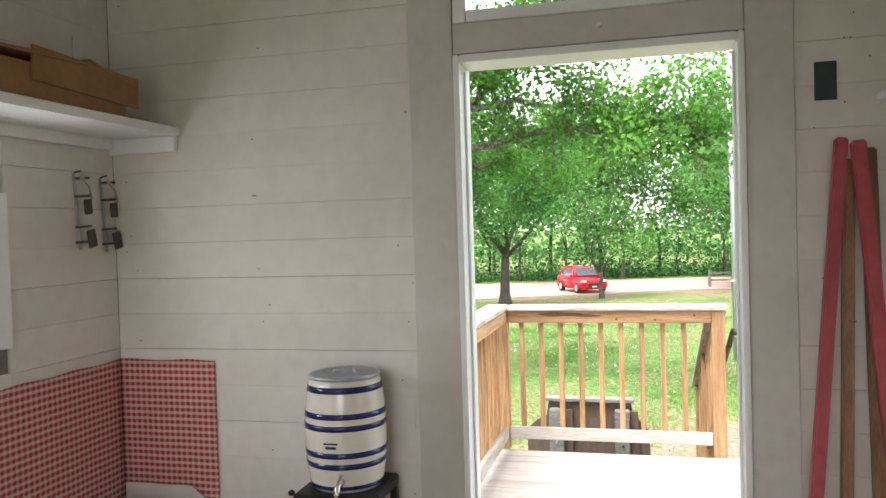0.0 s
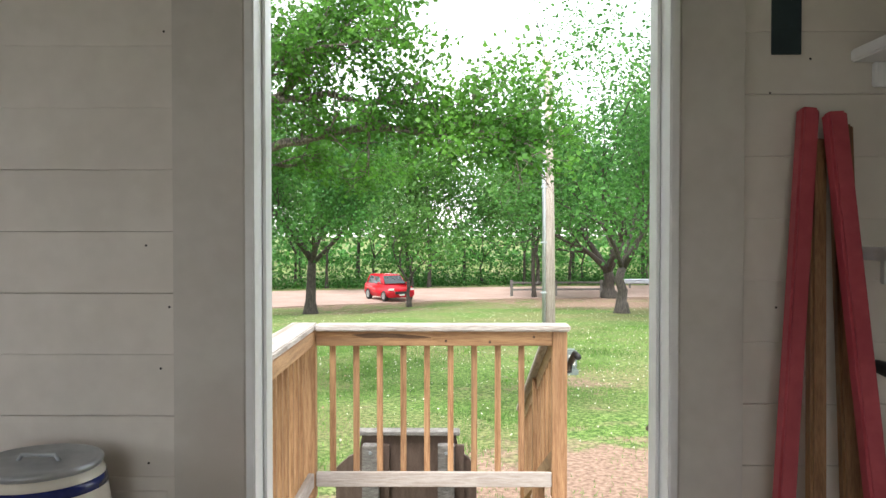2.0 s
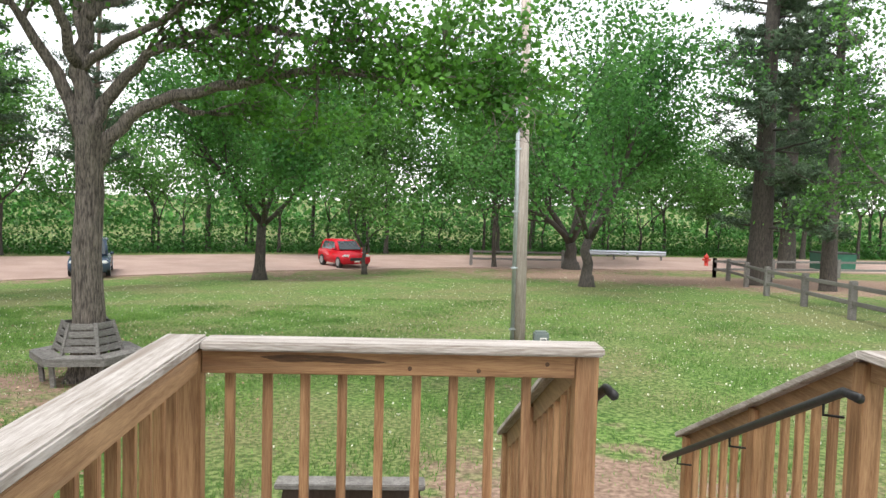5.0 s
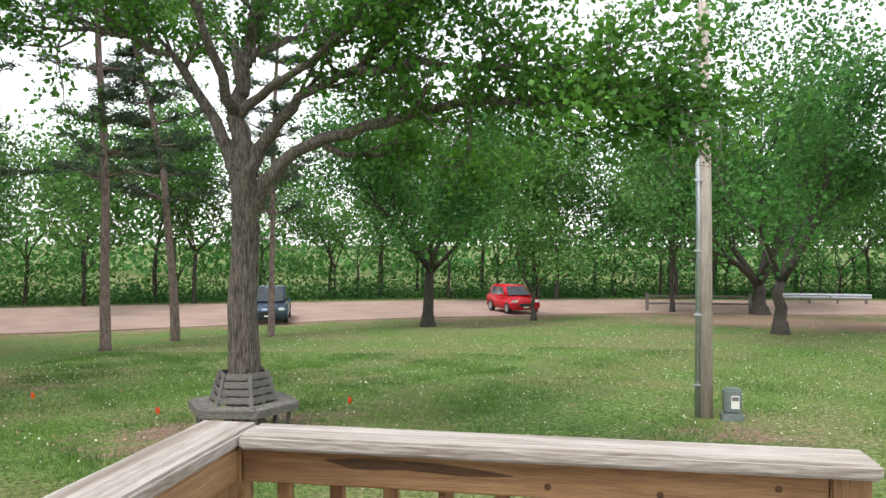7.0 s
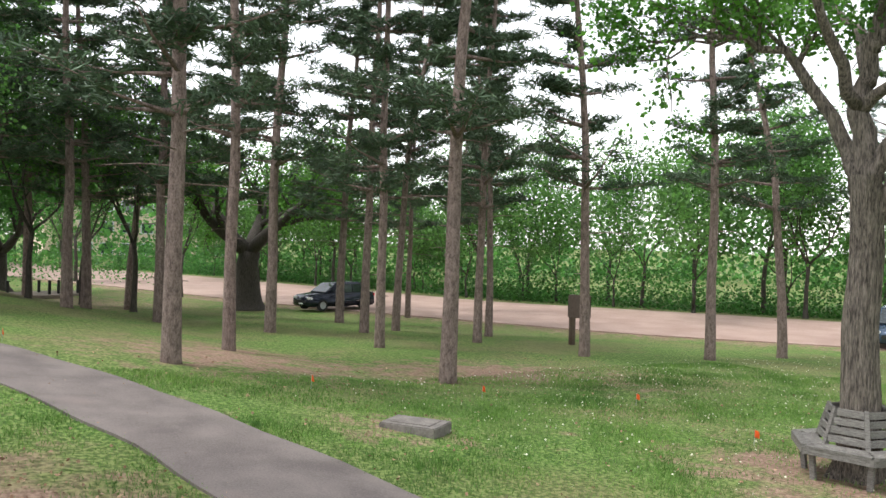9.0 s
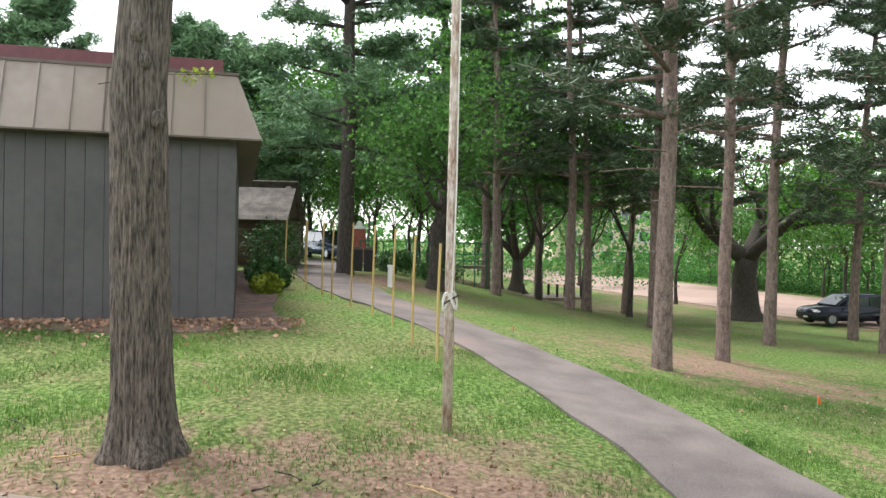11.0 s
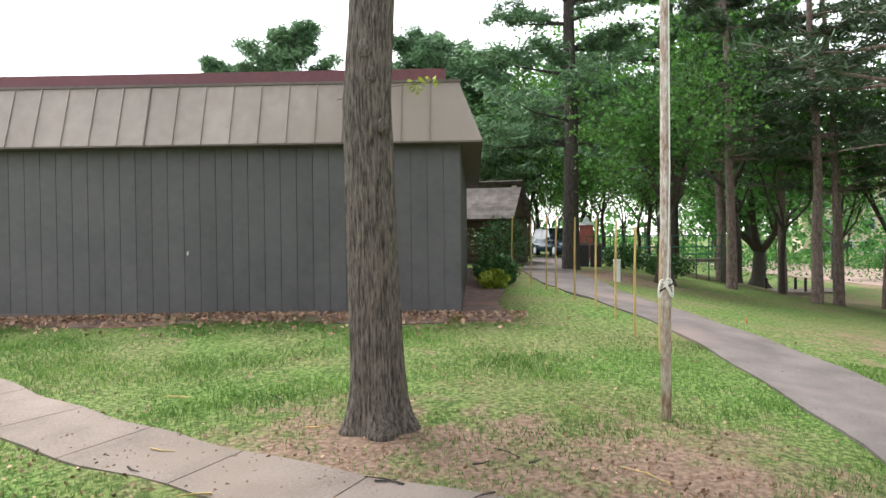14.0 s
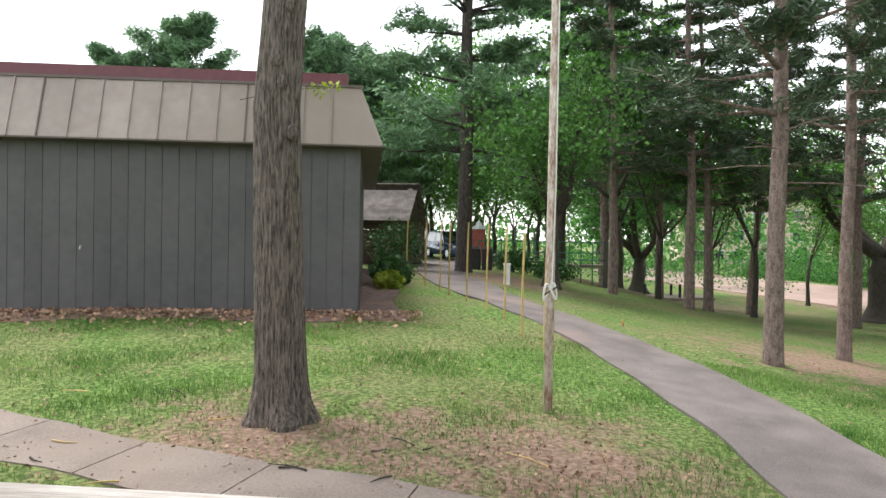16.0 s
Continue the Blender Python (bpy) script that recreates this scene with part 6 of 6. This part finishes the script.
shrub(-27.5, -0.6, 1.0, 1.7, SHRUBM, "round dark green shrub beside the cabin", 201)
shrub(-20.9, 0.35, 0.55, 0.75, SHRUBM, "low green shrub in the mulch bed", 202)
shrub(-19.6, 0.55, 0.35, 0.45, YELLOWG, "small yellow-green shrub in the mulch bed", 203)
shrub(-31.8, 3.4, 0.9, 0.9, SHRUBM, "dark green shrub under the bridge rail", 204)
shrub(-31.2, 5.0, 1.0, 0.8, SHRUBM, "dark green shrub under the bridge rail", 205)
tw = thing("leafy_sprig", at_b(0.9, 0.1, TOP - 0.1), "small leafy green sprig over the roof edge", "branch")
part("twig", tube([at_b(2.2, 0.35, TOP - 0.35), at_b(1.3, 0.3, TOP - 0.12), at_b(0.4, 0.3, TOP - 0.05)], [0.008, 0.006, 0.003], 5), BARKD, tw)
rs = np.random.default_rng(207)
lv = np.array([at_b(0.4 + u, 0.32, TOP - 0.08) for u in rs.uniform(0, 0.6, 34)]) + rs.normal(0, 0.06, (34, 3)) - np.array(at_b(0.9, 0.1, TOP - 0.1))
part_mesh("leaves", cards_mesh("leaves", lv, 0.09, YELLOWG, 208), tw)

# mulch bed and dry leaves along the dark wall
bed = strip([at_b(a, 0.9 + 0.25 * math.sin(a * 1.3), 0)[:2] for a in np.arange(0.2, 20, 0.5)], [at_b(a, -0.02, 0)[:2] for a in np.arange(0.2, 20, 0.5)], 0.03)
solid("mulch_bed", bed, MULCH, "brown mulch bed strewn with dry leaves", "mulch", "structure")
bed = strip([at_b(-0.85 + 0.12 * math.sin(d), -d, 0)[:2] for d in np.arange(-0.8, 13, 0.5)], [at_b(-0.02, -d, 0)[:2] for d in np.arange(-0.8, 13, 0.5)], 0.034)
solid("mulch_bed", bed, MULCH, "brown mulch bed along the side wall", "mulch", "structure")


def scatter_stuff(name, pts, size, material, label, cat, seed, lift=0.02, flat=0.7):
    p = np.asarray(pts)
    z = ground_z(p[:, 0], p[:, 1]) + lift
    tagged(new(name, cards_mesh(name, np.c_[p, z], size, material, seed, flat=flat)), label, cat, kind="stuff")


rs = np.random.default_rng(301)
q = np.array([at_b(a, d, 0)[:2] for a, d in zip(rs.uniform(-1.2, 14, 2600), rs.gamma(1.5, 0.35, 2600))])
scatter_stuff("dry_leaves", q, 0.085, DRYLEAF, "brown dry leaves along the wall", "leaves", 302, 0.06)
q = np.r_[rs.normal((-7.3, 4.3), (0.8, 0.7), (420, 2)), rs.normal((-7.4, 1.8), (1.3, 1.2), (260, 2)), np.c_[rs.uniform(-16, -2, 1500), rs.uniform(-3, 20, 1500)], rs.normal((-6.0, -0.4), (0.9, 1.6), (500, 2))]
scatter_stuff("dry_leaves", q, 0.045, DRYLEAF, "dry leaf litter on the lawn", "leaves", 303, 0.025)
q = np.c_[rs.uniform(-14, 14, 5200), 9 + rs.gamma(2.2, 6.5, 5200)]
q = q[q[:, 1] < np.interp(q[:, 0], [p[0] for p in road_near], [p[1] for p in road_near])]
scatter_stuff("clover_flowers", q, 0.032, CLOVER, "white clover heads in the lawn", "flowers", 304, 0.06, 0.0)

# grass blades, thinner where the earth is bare
k = 620000
bx1 = np.where(rs.uniform(size=k) < 0.6, rs.uniform(-16, -1.5, k), rs.uniform(-14, 9, k))
by1 = np.where(bx1 < -1.5, rs.uniform(-7, 24, k), rs.uniform(5.2, 26, k))
keep = (near_line(bx1, by1, path_line[:, :2]) > 0.80) & (near_line(bx1, by1, walk_line[:, :2]) > 0.47) & ~((bx1 < 1.9) & (bx1 > -1.3) & (by1 < 6.7)) & ~((bx1 > -2.4) & (by1 < 5))
clump = np.sin(bx1 * 1.9 + 1.3 * np.sin(by1 * 1.1)) * np.cos(by1 * 1.6 + np.sin(bx1 * 0.7)) + 0.4 * np.sin(bx1 * 5.3) * np.sin(by1 * 4.7)
dirt = np.zeros(k)
for cxx, cyy, rr in ((-7.6, 1.6, 2.3), (-7.5, 4.6, 2.1), (-5.2, 13.4, 2.0), (1.4, 8.6, 2.3), (-16.5, 10.5, 3.5)):
    dirt = np.maximum(dirt, np.clip(1.0 - np.hypot(bx1 - cxx, by1 - cyy) / rr, 0, 1))
keep &= (rs.uniform(-1.2, 1.3, k) < clump + 0.35) & (rs.uniform(size=k) > dirt) & ((bx1 - ba_.x) > -14.0)
bx1, by1, clump = bx1[keep], by1[keep], clump[keep]
kk = len(bx1)
zz = ground_z(bx1, by1)
hh = rs.uniform(0.022, 0.058, kk) * (1 + 0.5 * np.clip(clump, 0, 1))
ang = rs.uniform(0, 6.28, kk)
wd = 0.006
tipx, tipy = bx1 + rs.normal(0, 0.025, kk), by1 + rs.normal(0, 0.025, kk)
gv = np.stack([np.c_[bx1 - wd * np.cos(ang), by1 - wd * np.sin(ang), zz - 0.01], np.c_[bx1 + wd * np.cos(ang), by1 + wd * np.sin(ang), zz - 0.01], np.c_[tipx, tipy, zz + hh]], 1).reshape(-1, 3)
gm_ = bpy.data.meshes.new("grass")
gm_.vertices.add(3 * kk)
gm_.vertices.foreach_set("co", gv.ravel())
gm_.loops.add(3 * kk)
gm_.loops.foreach_set("vertex_index", np.arange(3 * kk))
gm_.polygons.add(kk)
gm_.polygons.foreach_set("loop_start", np.arange(kk) * 3)
gm_.update(calc_edges=True)
gm_.materials.append(BLADE)
tagged(new("grass", gm_), "short patchy green lawn grass", "grass", kind="stuff")

# ---- pieces of the house: floor boards, deck boards, wall boards ----
floor = thing("floor", (0, 0, 0), "worn brown wooden board floor", "floor", "", "structure")


def shared(name, size, material, bevel=0.004):
    bm = box(0, 0, 0, *size)
    bmesh.ops.bevel(bm, geom=list(bm.edges), offset=bevel, segments=1, affect="EDGES")
    me = bpy.data.meshes.new(name)
    bm.to_mesh(me)
    bm.free()
    me.materials.append(material)
    return me


fl = shared("floor_board", (X1 - X0, 0.1375, 0.03), FLOORW)
for k in range(36):
    o = new("floor_board", fl)
    o.parent, o.location = floor, (X0, YB + k * 0.1385, -0.03)
deck = thing("deck", (0, 0, 0), "weathered grey porch deck boards", "deck", "", "structure")
dm = shared("deck_board", (SX1 + 0.1 - PX0 + 0.03, 0.1425, 0.034), DECKM, 0.005)
for k in range(19):
    o = new("deck_board", dm)
    o.parent, o.location = deck, (PX0 - 0.03, BACK + 0.02 + k * 0.1445, -0.034)


def boards(parent, length, at, rot, zs):
    me = shared("board", (length, 0.015, 0.1447), WHITE, 0.0015)
    # boards swollen by damp and paint close most of their gaps
    gaps = random.Random(round(length * 100) + rot)
    for z in zs:
        o = new("board", me)
        o.parent = parent
        o.matrix_basis = pose(at[0], at[1], z, 0, 0, rot) @ Matrix.Diagonal((1, 1, gaps.choice((1.0, 1.005, 1.008, 1.0095)), 1))


zl = [1.209 - 8 * 0.1462 + k * 0.1462 for k in range(22)]
zl = [z for z in zl if -0.1 < z < 3.1]
boards(wall_front, DL - 0.174 - X0, (X0, YF), 0, zl)
boards(wall_front, X1 - DR - 0.157, (DR + 0.157, YF), 0, [z + 0.03 for z in zl])
boards(wall_right, YF - YB, (X1, YF), -90, zl)
boards(wall_left, YF - 1.39, (X0, 1.39), 90, zl)
boards(wall_left, 0.695 - YB, (X0, YB), 90, zl)
boards(wall_left, 0.695, (X0, 0.695), 90, [z for z in zl if z < 1.15 or z > 1.82])
boards(wall_back, X1 - X0, (X1, YB), 180, [z for z in zl if z < 0.85 or z > 2.15])
boards(wall_back, -1.3 - X0, (-1.3, YB), 180, [z for z in zl if 0.85 <= z <= 2.15])
boards(wall_back, X1 - 0.3, (X1, YB), 180, [z for z in zl if 0.85 <= z <= 2.15])

nail = shared("nail", (0.005, 0.003, 0.005), IRON, 0.001)
rn = random.Random(17)
for k in range(46):
    o = new("nail", nail)
    o.parent = wall_front
    left = k % 3 != 0
    o.location = (rn.choice((-2.1, -1.5, -0.9)) + rn.uniform(-0.03, 0.03) if left else rn.uniform(0.52, 0.75), YF - 0.002, zl[0] + rn.randint(4, 19) * 0.1462 + rn.choice((0.03, 0.11)))
patch = solid("trim", box(-1.02, YF - 0.008, 0.86, -0.875, YF - 0.001, 1.03, 0.002), WHITE, "white painted square patch on the boards", "patch", "structure")

# fallen twigs round the thick trunk and on the walk
rt = random.Random(23)
for k in range(16):
    x, y = rt.uniform(-8.6, -6.0), rt.uniform(-1.5, 4.8)
    a, ln = rt.uniform(0, 6.28), rt.uniform(0.15, 0.5)
    q = [(x + u * ln * math.cos(a + 0.4 * u), y + u * ln * math.sin(a + 0.4 * u), gz(x + u * ln * math.cos(a), y + u * ln * math.sin(a)) + 0.045) for u in (0, 0.5, 1)]
    solid("fallen_twig", tube(q, [0.010, 0.008, 0.004], 6), BARKD if k % 3 else STAKE, "small dry twig lying on the ground", "twig", group="fallen twigs")
